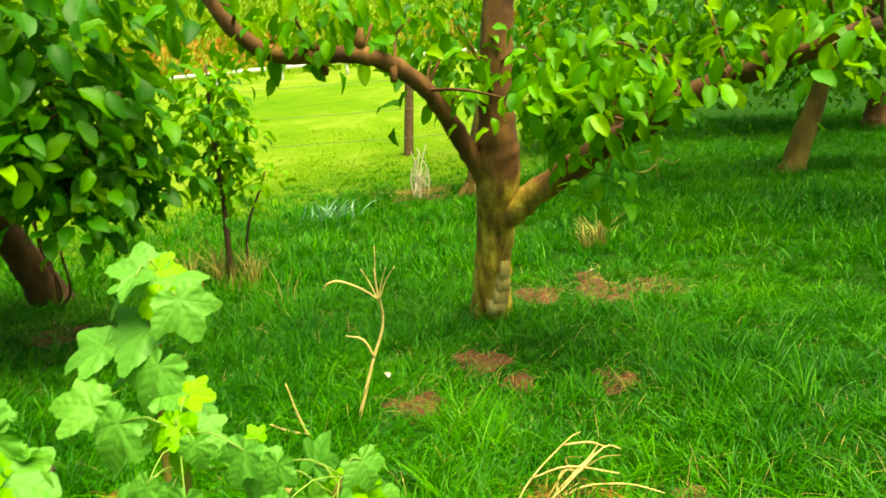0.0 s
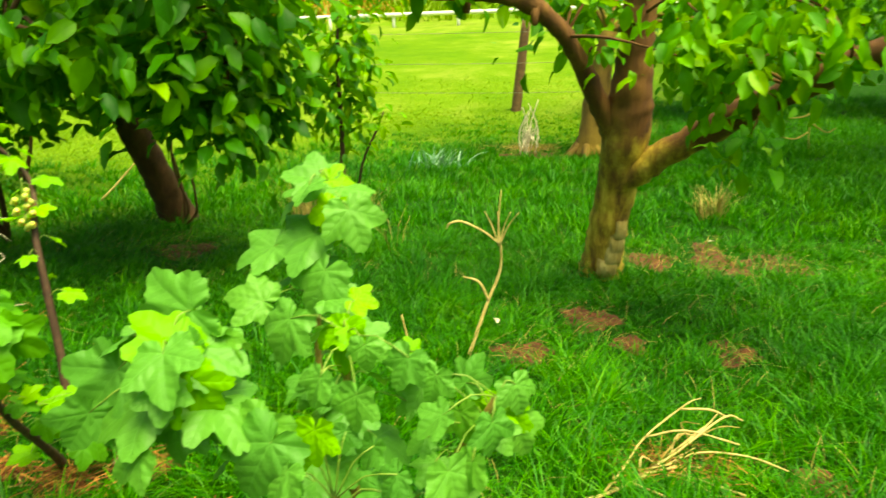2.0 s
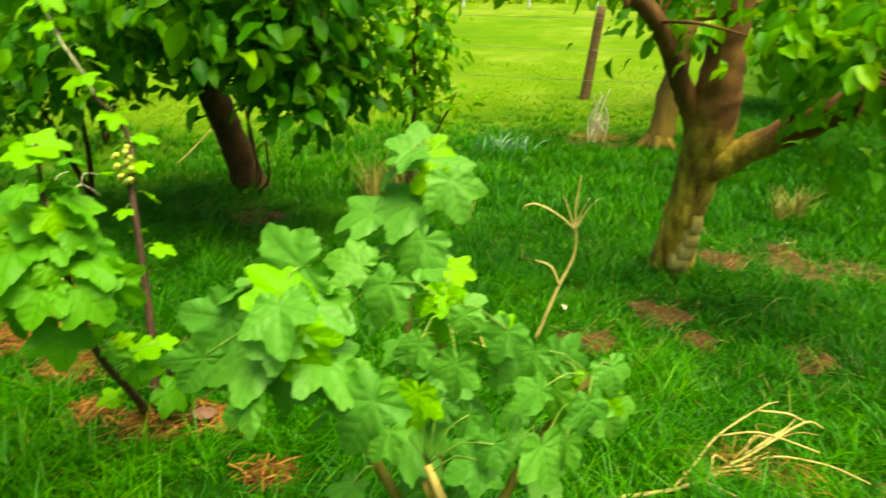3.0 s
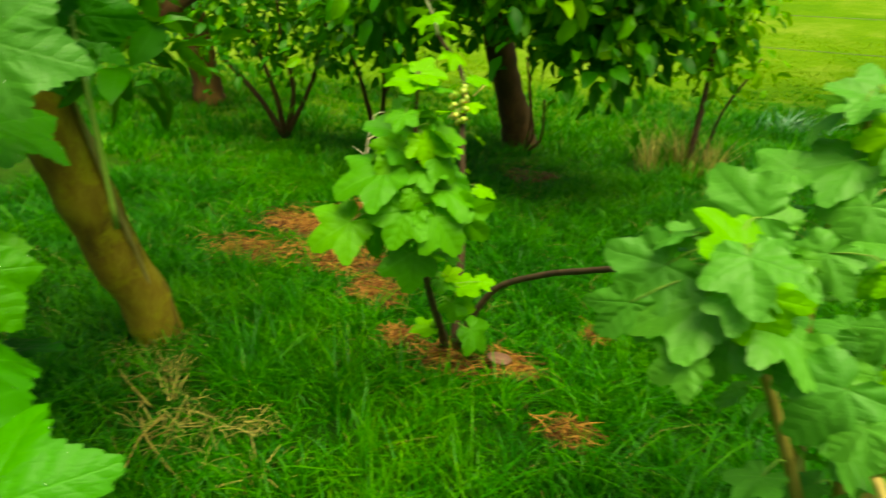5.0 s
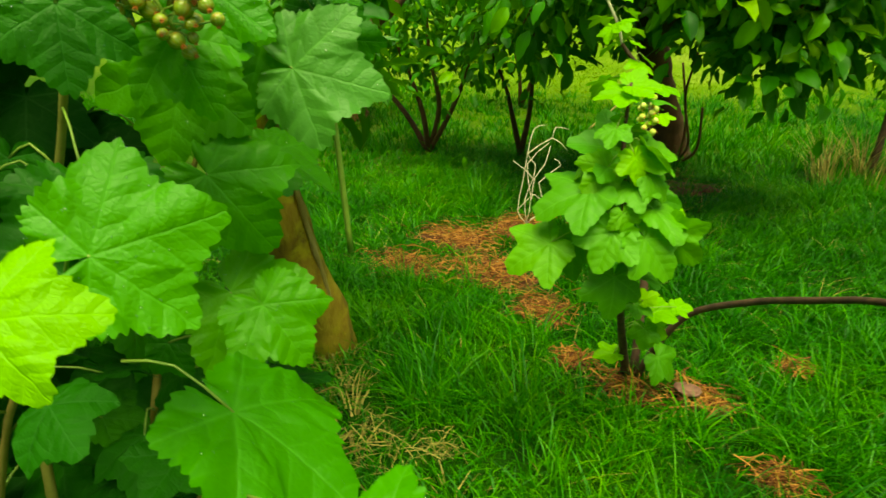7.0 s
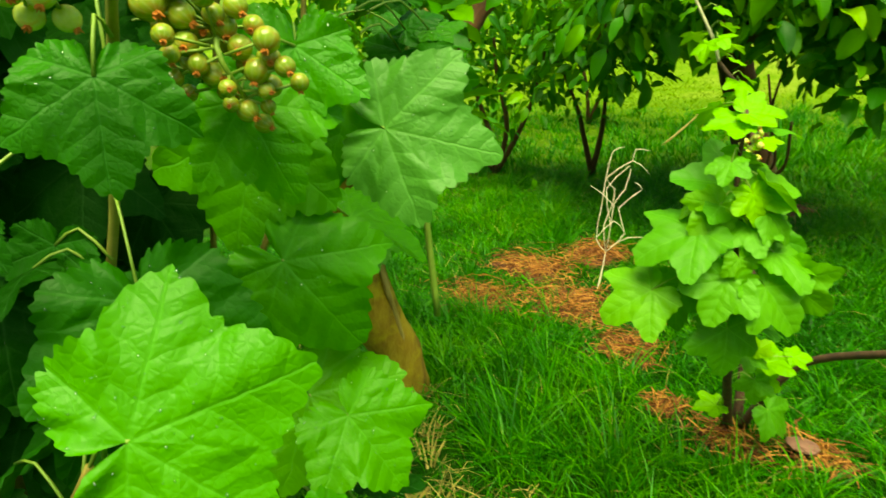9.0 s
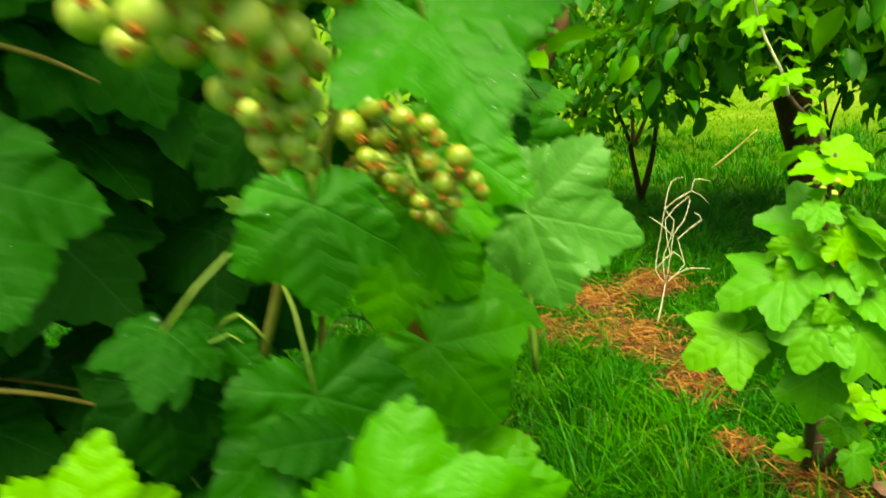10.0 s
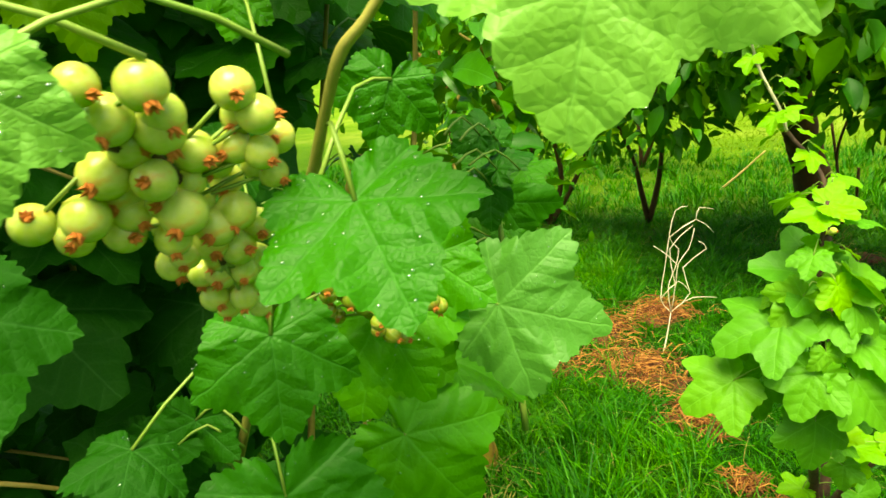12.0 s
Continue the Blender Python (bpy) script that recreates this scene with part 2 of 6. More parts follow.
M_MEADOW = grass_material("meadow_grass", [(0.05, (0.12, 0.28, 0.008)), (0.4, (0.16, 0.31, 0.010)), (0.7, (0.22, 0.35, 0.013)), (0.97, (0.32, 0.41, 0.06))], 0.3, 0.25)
M_DRY_GRASS = plain_material("dry_grass", (0.20, 0.165, 0.03), (0.42, 0.34, 0.08), 0.7, 40.0, island=True)
M_BLEACHED = plain_material("bleached_stalk", (0.52, 0.44, 0.28), (0.78, 0.71, 0.54), 0.75, 40.0)
M_CALYX = plain_material("dried_calyx", (0.34, 0.075, 0.008), (0.72, 0.26, 0.04), 0.8, 90.0)


def berry_material(name, stops):
    m, n, l, b = nodes_of(name)
    co = n.new("ShaderNodeTexCoord").outputs["Object"]
    sep = n.new("ShaderNodeSeparateXYZ")
    l.new(co, sep.inputs[0])
    a = maths(n, l, "ARCTAN2", sep.outputs[0], sep.outputs[1])
    stripe = maths(n, l, "POWER", maths(n, l, "ABSOLUTE", maths(n, l, "SINE", maths(n, l, "MULTIPLY", a, 5.0))), 6.0)
    t = texture(n, l, "Noise", co, 1.2, Detail=3.0)
    r = ramp(n, stops)
    l.new(t.outputs[0], r.inputs[0])
    col = mixed(n, l, maths(n, l, "MULTIPLY", stripe, 0.16), r.outputs[0], (0.62, 0.62, 0.28))
    l.new(col, b.inputs["Base Color"])
    b.inputs["Roughness"].default_value = 0.22
    b.inputs["Subsurface Weight"].default_value = 0.5
    b.inputs["Subsurface Radius"].default_value = (0.004, 0.004, 0.001)
    b.inputs["Subsurface Scale"].default_value = 1.0
    return m


M_BERRY = berry_material("pale_currant_skin", [(0.32, (0.40, 0.54, 0.07)), (0.60, (0.57, 0.65, 0.14)), (0.78, (0.66, 0.46, 0.09))])
# amber skin, also darkened for the shade on the rear bunch
M_SHADED_AMBER = berry_material("shaded_amber_currant_skin", [(0.30, (0.16, 0.29, 0.02)), (0.55, (0.27, 0.33, 0.035)), (0.75, (0.38, 0.20, 0.03))])


def water_material():
    """A clear bead: the leaf shows through it, the sky shines on its skin."""
    m, n, l, b = nodes_of("water_drop")
    clear, shine, mix = n.new("ShaderNodeBsdfTransparent"), n.new("ShaderNodeBsdfGlossy"), n.new("ShaderNodeMixShader")
    clear.inputs[0].default_value = (0.96, 1.0, 0.96, 1)
    shine.inputs["Roughness"].default_value = 0.12
    mix.inputs[0].default_value = 0.16
    l.new(clear.outputs[0], mix.inputs[1])
    l.new(shine.outputs[0], mix.inputs[2])
    l.new(mix.outputs[0], n["Material Output"].inputs[0])
    n.remove(b)
    return m


M_WATER = water_material()


def ground_material():
    m, n, l, b = nodes_of("orchard_ground")
    co = n.new("ShaderNodeTexCoord").outputs["Object"]
    wide = texture(n, l, "Noise", co, 0.35, Detail=5.0)
    fine = texture(n, l, "Noise", co, 18.0, Detail=8.0, Roughness=0.7)
    # near ramp is darkened to hold the shade between grass blades
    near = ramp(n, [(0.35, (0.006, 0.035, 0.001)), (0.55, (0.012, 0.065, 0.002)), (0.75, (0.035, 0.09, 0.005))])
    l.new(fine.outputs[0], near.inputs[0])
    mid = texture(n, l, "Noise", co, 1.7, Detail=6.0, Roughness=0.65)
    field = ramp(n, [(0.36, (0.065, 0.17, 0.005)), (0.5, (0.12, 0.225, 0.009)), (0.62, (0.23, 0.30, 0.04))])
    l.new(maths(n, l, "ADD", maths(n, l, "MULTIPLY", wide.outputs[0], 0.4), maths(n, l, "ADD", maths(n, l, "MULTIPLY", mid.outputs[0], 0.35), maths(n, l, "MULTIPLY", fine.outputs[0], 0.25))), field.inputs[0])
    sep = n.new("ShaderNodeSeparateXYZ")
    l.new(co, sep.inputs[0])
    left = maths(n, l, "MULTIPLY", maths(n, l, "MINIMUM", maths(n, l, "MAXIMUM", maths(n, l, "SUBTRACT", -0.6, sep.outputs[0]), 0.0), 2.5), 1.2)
    # right of x 0.6 the dark ramp carries on, tree shade in its colour
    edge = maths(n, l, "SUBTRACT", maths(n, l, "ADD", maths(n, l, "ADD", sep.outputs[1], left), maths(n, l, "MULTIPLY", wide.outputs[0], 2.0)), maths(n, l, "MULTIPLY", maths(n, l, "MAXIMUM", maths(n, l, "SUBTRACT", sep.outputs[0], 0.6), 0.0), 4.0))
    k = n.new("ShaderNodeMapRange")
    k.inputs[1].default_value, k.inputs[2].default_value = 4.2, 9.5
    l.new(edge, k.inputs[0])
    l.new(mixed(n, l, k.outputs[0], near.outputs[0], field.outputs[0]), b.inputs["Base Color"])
    b.inputs["Roughness"].default_value = 0.95
    b.inputs["Specular IOR Level"].default_value = 0.1
    bumped(n, l, b, fine.outputs[0], 0.8, 0.03)
    return m


M_GROUND = ground_material()


# ---------- mesh tools ----------
def empty(name, at, label, category, group="", kind=""):
    ob = new(name)
    ob.location = at
    ob.empty_display_size = 0.05
    return tagged(ob, label, category, group, kind)


def place(name, mesh, material, parent, label=""):
    if not mesh.materials:
        mesh.materials.append(material)
    ob = new(name, mesh)
    ob.parent = parent
    if label:
        tagged(ob, label)
    return ob


def mesh_from(name, verts, faces, uvs=None, smooth=True):
    me = bpy.data.meshes.new(name)
    me.from_pydata([tuple(v) for v in verts], [], faces)
    if uvs is not None:
        layer = me.uv_layers.new(name="UVMap")
        idx = np.empty(len(me.loops), dtype=np.int32)
        me.loops.foreach_get("vertex_index", idx)
        layer.data.foreach_set("uv", np.asarray(uvs, dtype=np.float32)[idx].ravel())
    if smooth:
        me.polygons.foreach_set("use_smooth", [True] * len(me.polygons))
    me.update()
    return me


def part(name, bm, material, parent, label=""):
    me = bpy.data.meshes.new(name)
    bm.to_mesh(me)
    bm.free()
    return place(name, me, material, parent, label)


def smooth_path(points, radii, steps):
    """Catmull-Rom through the points, with radii."""
    p = [np.array(q, dtype=float) for q in points]
    p = [2 * p[0] - p[1]] + p + [2 * p[-1] - p[-2]]
    r = [radii[0]] + list(radii) + [radii[-1]]
    out, rad = [], []
    for i in range(1, len(p) - 2):
        for k in range(steps):
            t = k / steps
            out.append(0.5 * (2 * p[i] + (p[i + 1] - p[i - 1]) * t + (2 * p[i - 1] - 5 * p[i] + 4 * p[i + 1] - p[i + 2]) * t * t + (3 * p[i] - p[i - 1] - 3 * p[i + 1] + p[i + 2]) * t ** 3))
            rad.append(r[i] * (1 - t) + r[i + 1] * t)
    out.append(p[-2])
    rad.append(r[-2])
    return np.array(out), np.array(rad)


def tube(points, radii, origin, sides=8, steps=4, rough=0.0, seed=0):
    """A tapered, slightly knobbly limb along a path, in the frame of its origin."""
    path, rad = smooth_path(points, radii, steps)
    path = path - np.array(origin)
    verts, faces = [], []
    side = np.array((1.0, 0.0, 0.0))
    for i, (c, r) in enumerate(zip(path, rad)):
        d = path[min(i + 1, len(path) - 1)] - path[max(i - 1, 0)]
        d = d / (np.linalg.norm(d) + 1e-9)
        side = side - d * (side @ d)
        if np.linalg.norm(side) < 1e-3:
            side = np.cross(d, (0, 0, 1.0)) + 1e-3
        side = side / np.linalg.norm(side)
        up = np.cross(d, side)
        for k in range(sides):
            a = 2 * math.pi * k / sides
            v = c + r * (math.cos(a) * side + math.sin(a) * up)
            if rough:
                q = Vector(v + seed) * (0.55 / max(r, 0.004))
                v = c + (v - c) * (1 + rough * noise.noise(q) + 0.5 * rough * noise.noise(q * 2.7))
            verts.append(v)
    n = len(path)
    for i in range(n - 1):
        for k in range(sides):
            a, b = i * sides + k, i * sides + (k + 1) % sides
            faces.append((a, b, b + sides, a + sides))
    faces.append(tuple(reversed(range(sides))))
    faces.append(tuple((n - 1) * sides + k for k in range(sides)))
    return mesh_from("limb", verts, faces)


def limb(name, points, radii, material, parent, sides=8, steps=4, rough=0.0, label=""):
    return place(name, tube(points, radii, parent.location, sides, steps, rough, seed=sum(map(float, points[0])) * 3.1), material, parent, label)


LEAF_EDGE = ((0, 1.0), (4, 0.97), (9, 0.915), (16, 0.84), (23, 0.775), (29, 0.73), (33, 0.715), (38, 0.74), (45, 0.80), (51, 0.86), (55, 0.89), (58, 0.895), (62, 0.865), (69, 0.785), (77, 0.69), (85, 0.62), (92, 0.58), (100, 0.575), (109, 0.575), (116, 0.56), (126, 0.505), (138, 0.44), (150, 0.375), (162, 0.29), (170, 0.17))
LEAF_VEINS = (0.0, 1.0, -1.0, 1.98, -1.98)


def currant_leaf_mesh(seed, rings=8, spokes=176, droop=0.25, cup=0.15, deep=0.0, teeth=44):
    """Palmate blade with three broad lobes, blunt teeth and a puckered surface; the stalk joins at the origin, the tip lies at +y, one unit away."""
    rng = random.Random(seed)
    deg = [p for p, _ in LEAF_EDGE]
    sides = [[r * rng.uniform(0.96, 1.04) for _, r in LEAF_EDGE] for _ in range(2)]
    sides[1][0] = sides[0][0]
    skew = rng.uniform(-0.12, 0.12)
    twist, fold = rng.uniform(-0.35, 0.35), rng.uniform(-0.08, 0.22)
    ph, ph2 = rng.uniform(0, 6.28), rng.uniform(0, 6.28)
    tooth = [rng.uniform(0.35, 1.45) for _ in range(teeth + 1)]
    bend = [rng.uniform(-0.10, 0.06) for _ in range(3)]
    verts, uvs, faces = [(0.0, 0.0, 0.0)], [(0.0, 0.0)], []
    for k in range(spokes + 1):
        a = -2.95 + 5.9 * k / spokes
        turn = abs(math.degrees(a))
        edge = float(np.interp(turn, deg, sides[0] if a > 0 else sides[1]))
        edge -= deep * math.exp(-((turn - 32) / 10) ** 2) + 0.7 * deep * math.exp(-((turn - 90) / 11) ** 2)
        u = teeth * k / spokes
        nick = 0.046 * tooth[int(u)] * (min(1.0, (u % 1.0) / 0.55, (1 - u % 1.0) / 0.30) ** 0.8 - 0.6)
        aa = a + skew * math.cos(a * 0.5)
        for i in range(1, rings + 1):
            f = i / rings
            r = edge * f + nick * max(0.0, f - 0.72) / 0.28
            x, y = r * math.sin(aa), r * math.cos(aa)
            near, along = min((abs(r * math.sin(a - c)) if abs(a - c) < 1.5 else r, r * math.cos(a - c)) for c in LEAF_VEINS)
            z = fold * math.sqrt(x * x + 0.01) - droop * r * r + twist * x * y * 0.6
            z += cup * 0.05 * (1 - math.exp(-(near * 5) ** 2)) - 0.006 * math.exp(-(near * 20) ** 2)
            z += 0.016 * math.sin(6.283 * (along * 5.0 - near * 4.0)) * min(1.0, near * 7) * (1 - 0.3 * f)
            z += f * f * (0.045 * math.sin(4 * a + ph) + 0.028 * math.sin(9 * a + ph2)) + 0.012 * math.sin(9 * x + ph) * math.sin(8 * y + ph2)
            z += max(0.0, f - 0.6) * sum(q * math.exp(-((a - c) / 0.35) ** 2) for q, c in zip(bend, LEAF_VEINS))
            verts.append((x, y, z))
            uvs.append((r * math.sin(a), r * math.cos(a)))
    for k in range(spokes):
        b0, b1 = 1 + k * rings, 1 + (k + 1) * rings
        faces.append((0, b1, b0))
        for i in range(rings - 1):
            faces.append((b0 + i, b1 + i, b1 + i + 1, b0 + i + 1))
    return mesh_from("currant_blade", verts, faces, uvs)


def oval_leaf_arrays(seed, width=0.32, rows=5, cols=(-1, -0.5, 0, 0.5, 1)):
    rng = random.Random(seed)
    verts, uvs, faces = [], [], []
    curl = rng.uniform(0.1, 0.55)
    fold = rng.uniform(0.2, 0.6)
    tw, bow = rng.uniform(-0.6, 0.6), rng.uniform(-0.12, 0.12)
    for i in range(rows + 1):
        t = i / rows
        w = width * (math.sin(math.pi * min(1, t * 0.97 + 0.02)) ** 0.62) * (1.0 - 0.12 * t)
        if i == rows:
            w = 0.004
        for s in cols:
            x = s * w + bow * t * t
            verts.append((x, t, fold * abs(s) * w - curl * t * t * 0.8 + tw * s * w * t + 0.05 * s * s * math.sin(11 * t + 1.5 * s + 9 * fold)))
            uvs.append((s * w, t))
    for i in range(rows):
        for s in range(len(cols) - 1):
            a = i * len(cols) + s
            faces.append((a, a + 1, a + 1 + len(cols), a + len(cols)))
    return verts, faces, uvs


def oval_leaf_mesh(seed, width=0.32):
    v, f, u = oval_leaf_arrays(seed, width, 7)
    return mesh_from("oval_blade", v, f, u)


def leaf_matrix(at, along, normal, size):
    y = Vector(along).normalized()
    z = Vector(normal)
    z = (z - y * z.dot(y)).normalized()
    x = y.cross(z)
    m = Matrix((x, y, z)).transposed().to_4x4()
    return Matrix.Translation(at) @ m @ Matrix.Scale(size, 4)


def leaf_at(parent, mesh, material, at, along, normal, size, name="leaf"):
    ob = place(name, mesh, material, parent)
    ob.matrix_local = Matrix.Translation(-Vector(parent.location)) @ leaf_matrix(at, along, normal, size)
    return ob


def joined_leaves(name, parent, material, rows, arrays):
    """Many leaves as one mesh: rows of (at, along, normal, size)."""
    V, F, U, off = [], [], [], 0
    for i, (at, along, normal, size) in enumerate(rows):
        v, f, u = arrays[i % len(arrays)]
        m = np.array(leaf_matrix(at, along, normal, size))
        pts = np.array(v) @ m[:3, :3].T + m[:3, 3] - np.array(parent.location)
        V.append(pts)
        F.append(np.array(f) + off)
        U.append(np.array(u))
        off += len(v)
    V, F, U = np.concatenate(V), np.concatenate(F), np.concatenate(U)
    me = bpy.data.meshes.new(name)
    me.vertices.add(len(V))
    me.vertices.foreach_set("co", V.astype(np.float32).ravel())
    me.loops.add(F.size)
    me.loops.foreach_set("vertex_index", F.astype(np.int32).ravel())
    me.polygons.add(len(F))
    me.polygons.foreach_set("loop_start", np.arange(0, F.size, 4, dtype=np.int32))
    me.polygons.foreach_set("use_smooth", np.ones(len(F), dtype=bool))
    layer = me.uv_layers.new(name="UVMap")
    layer.data.foreach_set("uv", U.astype(np.float32)[F.ravel()].ravel())
    me.update(calc_edges=True)
    ob = place(name, me, material, parent)
    tagged(ob, kind="stuff")
    return ob


# ---------- ground ----------
def rise(x, y):
    """Height of the ground: level by the bushes, then a field that climbs to a bank."""
    s = np.maximum(0.0, y - 5.6)
    z = 0.14 * s * s / (s + 1.6)
    b = np.maximum(0.0, y - 19.5)
    z = z + 0.22 * b * b / (b + 2.0) - 0.30 * np.maximum(0.0, y - 45)
    z = z + 0.006 * x * (y > 0) * np.minimum(1, s / 8)
    return z + 0.012 * np.sin(2.1 * x + 0.7) * np.sin(1.7 * y) + 0.008 * np.sin(5.3 * x + 2 * y)


def make_ground():
    def axis(lo, hi, near_lo, near_hi, n):
        a = np.linspace(near_lo, near_hi, n)
        out = [a]
        d, q = a[1] - a[0], near_hi
        up = []
        while q < hi:
            d *= 1.25
            q += d
            up.append(q)
        d, q, dn = a[1] - a[0], near_lo, []
        while q > lo:
            d *= 1.25
            q -= d
            dn.append(q)
        return np.array(dn[::-1] + list(a) + up)
    xs, ys = axis(-400, 400, -6, 6, 110), axis(-400, 600, -2, 26, 220)
    X, Y = np.meshgrid(xs, ys)
    Z = rise(X, Y)
    V = np.stack([X.ravel(), Y.ravel(), Z.ravel()], 1)
    w = len(xs)
    faces = [(j * w + i, j * w + i + 1, (j + 1) * w + i + 1, (j + 1) * w + i) for j in range(len(ys) - 1) for i in range(w - 1)]
    me = mesh_from("ground", V, faces)
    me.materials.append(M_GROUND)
    tagged(new("ground", me), "lush green orchard grass rising to a sunlit meadow", "ground", kind="structure")


make_ground()

# bare patches of straw and red soil: x, y, radius across, radius deep
PATCHES = [(-0.03, 1.43, 0.10, 0.10), (0.15, 1.70, 0.11, 0.13), (0.50, 1.50, 0.08, 0.10), (0.65, 2.30, 0.12, 0.30), (0.84, 2.28, 0.17, 0.15), (0.25, 1.53, 0.06, 0.08),
           (0.42, 2.30, 0.13, 0.14), (-1.58, 0.95, 0.13, 0.09), (-1.37, 1.07, 0.14, 0.11), (-1.15, 0.97, 0.085, 0.07), (-1.64, 1.20, 0.14, 0.10), (-1.56, 1.40, 0.10, 0.10),
           (-0.84, 0.82, 0.08, 0.045), (-0.73, 0.89, 0.06, 0.04), (-0.97, 0.83, 0.04, 0.03), (-0.64, 1.11, 0.03, 0.025), (-0.54, 0.75, 0.05, 0.035),
           (-0.10, 4.95, 0.28, 0.20), (-1.42, 2.24, 0.16, 0.14), (-0.95, 0.44, 0.04, 0.05), (-1.27, 0.45, 0.12, 0.09), (-1.05, 0.37, 0.11, 0.09), (0.50, 0.97, 0.08, 0.05), (-0.42, 0.50, 0.12, 0.08)]


def bare(x, y):
    """How bare the ground is at x, y: 0 lush, 1 bare."""
    k = np.zeros_like(x)
    wob = 1 + 0.35 * np.sin(17 * x + 5 * y) * np.cos(13 * y - 4 * x)
    for px, py_, a, b in PATCHES:
        d = ((x - px) / a) ** 2 + ((y - py_) / b) ** 2
        k = np.maximum(k, np.clip(1.6 - d * wob, 0, 1) * (0.6 if py_ < 0.6 else 0.95 if px < -0.3 and py_ < 1.5 or py_ > 4 else 0.8))
    return k


def straws(name, parent, centre, spread, count, length, material, seed, lift=0.008, thick=1.0):
    """Loose straws lying over one another, as one mesh."""
    count = int(count * 1.8)
    rng = np.random.default_rng(seed)
    V, F = [], []
    for i in range(count):
        c = np.array([rng.normal(0, spread[0] * 0.55), rng.normal(0, spread[1] * 0.55), 0.0])
        a, tilt = rng.uniform(0, 6.28), rng.normal(0, 0.22)
        d = np.array([math.cos(a) * math.cos(tilt), math.sin(a) * math.cos(tilt), math.sin(tilt)])
        ln, w = length * rng.uniform(0.4, 1.3), rng.uniform(0.0003, 0.0007) * thick
        s = np.cross(d, (0, 0, 1.0))
        s = s / np.linalg.norm(s) * w
        u = np.cross(s, d)
        c[2] = lift + abs(rng.normal(0, 0.005)) + abs(d[2]) * ln * 0.5
        mid = c + np.array([0, 0, rng.uniform(0, 0.01)])
        k = len(V)
        for q in (c - d * ln / 2, mid, c + d * ln / 2):
            V += [q + s, q - s * 0.5 + u, q - s * 0.5 - u]
        for j in (0, 3):
            F += [(k + j, k + j + 1, k + j + 4, k + j + 3), (k + j + 1, k + j + 2, k + j + 5, k + j + 4), (k + j + 2, k + j, k + j + 3, k + j + 5)]
    return place(name, mesh_from(name, V, F, smooth=False), material, parent)


def make_patches():
    for i, (x, y, a, b) in enumerate(PATCHES):
        z = float(rise(np.array(x), np.array(y)))
        straw = y < 1.5 and x < -0.3
        label = "patch of rust-brown straw mulch on bare soil" if straw else "small patch of bare red-brown soil in the grass"
        th = empty("mulch_patch" if straw else "soil_patch", (x, y, z), label, "mulch" if straw else "soil", "bare patches in the grass", "stuff")
        rng = random.Random(i)
        V, F, n, rings = [(0, 0, 0.008)], [], 44, 9
        for r in range(1, rings + 1):
            for k in range(n):
                t = 6.2832 * k / n
                f = r / rings * (1 + 0.22 * math.sin(3 * t + i) + 0.12 * math.sin(7 * t + 2 * i))
                px, py_ = a * 1.0 * f * math.cos(t), b * 1.0 * f * math.sin(t)
                lump = 0.010 * noise.noise(Vector((px * 45, py_ * 45, i))) + 0.006 * noise.noise(Vector((px * 110, py_ * 110, i)))
                V.append((px, py_, 0.006 * (1 - (r / rings) ** 2) + lump - 0.022 * max(0.0, r / rings - 0.7) / 0.3))
        for k in range(n):
            F.append((0, 1 + k, 1 + (k + 1) % n))
            for r in range(rings - 1):
                p, q = 1 + r * n + k, 1 + r * n + (k + 1) % n
                F.append((p, p + n, q + n, q))
        if y > 0.6:
            place("soil", mesh_from("soil", V, F), M_SOIL, th)
        m = tagged(straws("straw", th, (x, y), (a * 0.88, b * 0.88), (int(15000 * a * b + 50) if y > 0.6 else int(2600 * a * b + 20)) if straw else int(500 * a * b + 4), 0.05, (M_MULCH if y > 0.6 else M_DRY_GRASS) if straw else M_STRAW, 40 + i, thick=1.7 if straw and y > 0.6 else 1.0), kind="stuff")


make_patches()

# ---------- trees ----------
OVAL = [oval_leaf_mesh(s, 0.29) for s in range(8)]
OVAL_ARR = [oval_leaf_arrays(s + 20, 0.28, 5, (-1, 0, 1)) for s in range(8)]
NARROW = [oval_leaf_mesh(s + 50, 0.17) for s in range(4)]


def crown(tree, clusters, spread, size, near_mesh, near_mat, far_mat, n_near, n_far, seed, droop=0.55):
    """Leaves in uneven clumps round the twig ends: single blades first, the rest joined."""
    rng = random.Random(seed)
    rows = []
    for i in range(n_near + n_far):
        c = Vector(clusters[i % len(clusters)])
        s = spread * rng.uniform(0.7, 1.25)
        off = Vector((rng.gauss(0, 1), rng.gauss(0, 1), rng.gauss(0, 0.8))) * s * 0.5
        out = Vector((off.x, off.y, 0)).normalized() if off.length > 1e-4 else Vector((1, 0, 0))
        along = (out * rng.uniform(0.2, 1.0) + Vector((rng.gauss(0, 0.4), rng.gauss(0, 0.4), -droop + rng.gauss(0, 0.45)))).normalized()
        normal = Vector((rng.gauss(0, 0.55), rng.gauss(0, 0.55), 1.0)) + out * 0.3
        rows.append((c + off, along, normal, size * rng.uniform(0.65, 1.2)))
    for k, (at, along, normal, sz) in enumerate(rows[:n_near]):
        leaf_at(tree, near_mesh[k % len(near_mesh)], near_mat, at, along, normal, sz)
    if n_far:
        joined_leaves("foliage", tree, far_mat, rows[n_near:], OVAL_ARR)


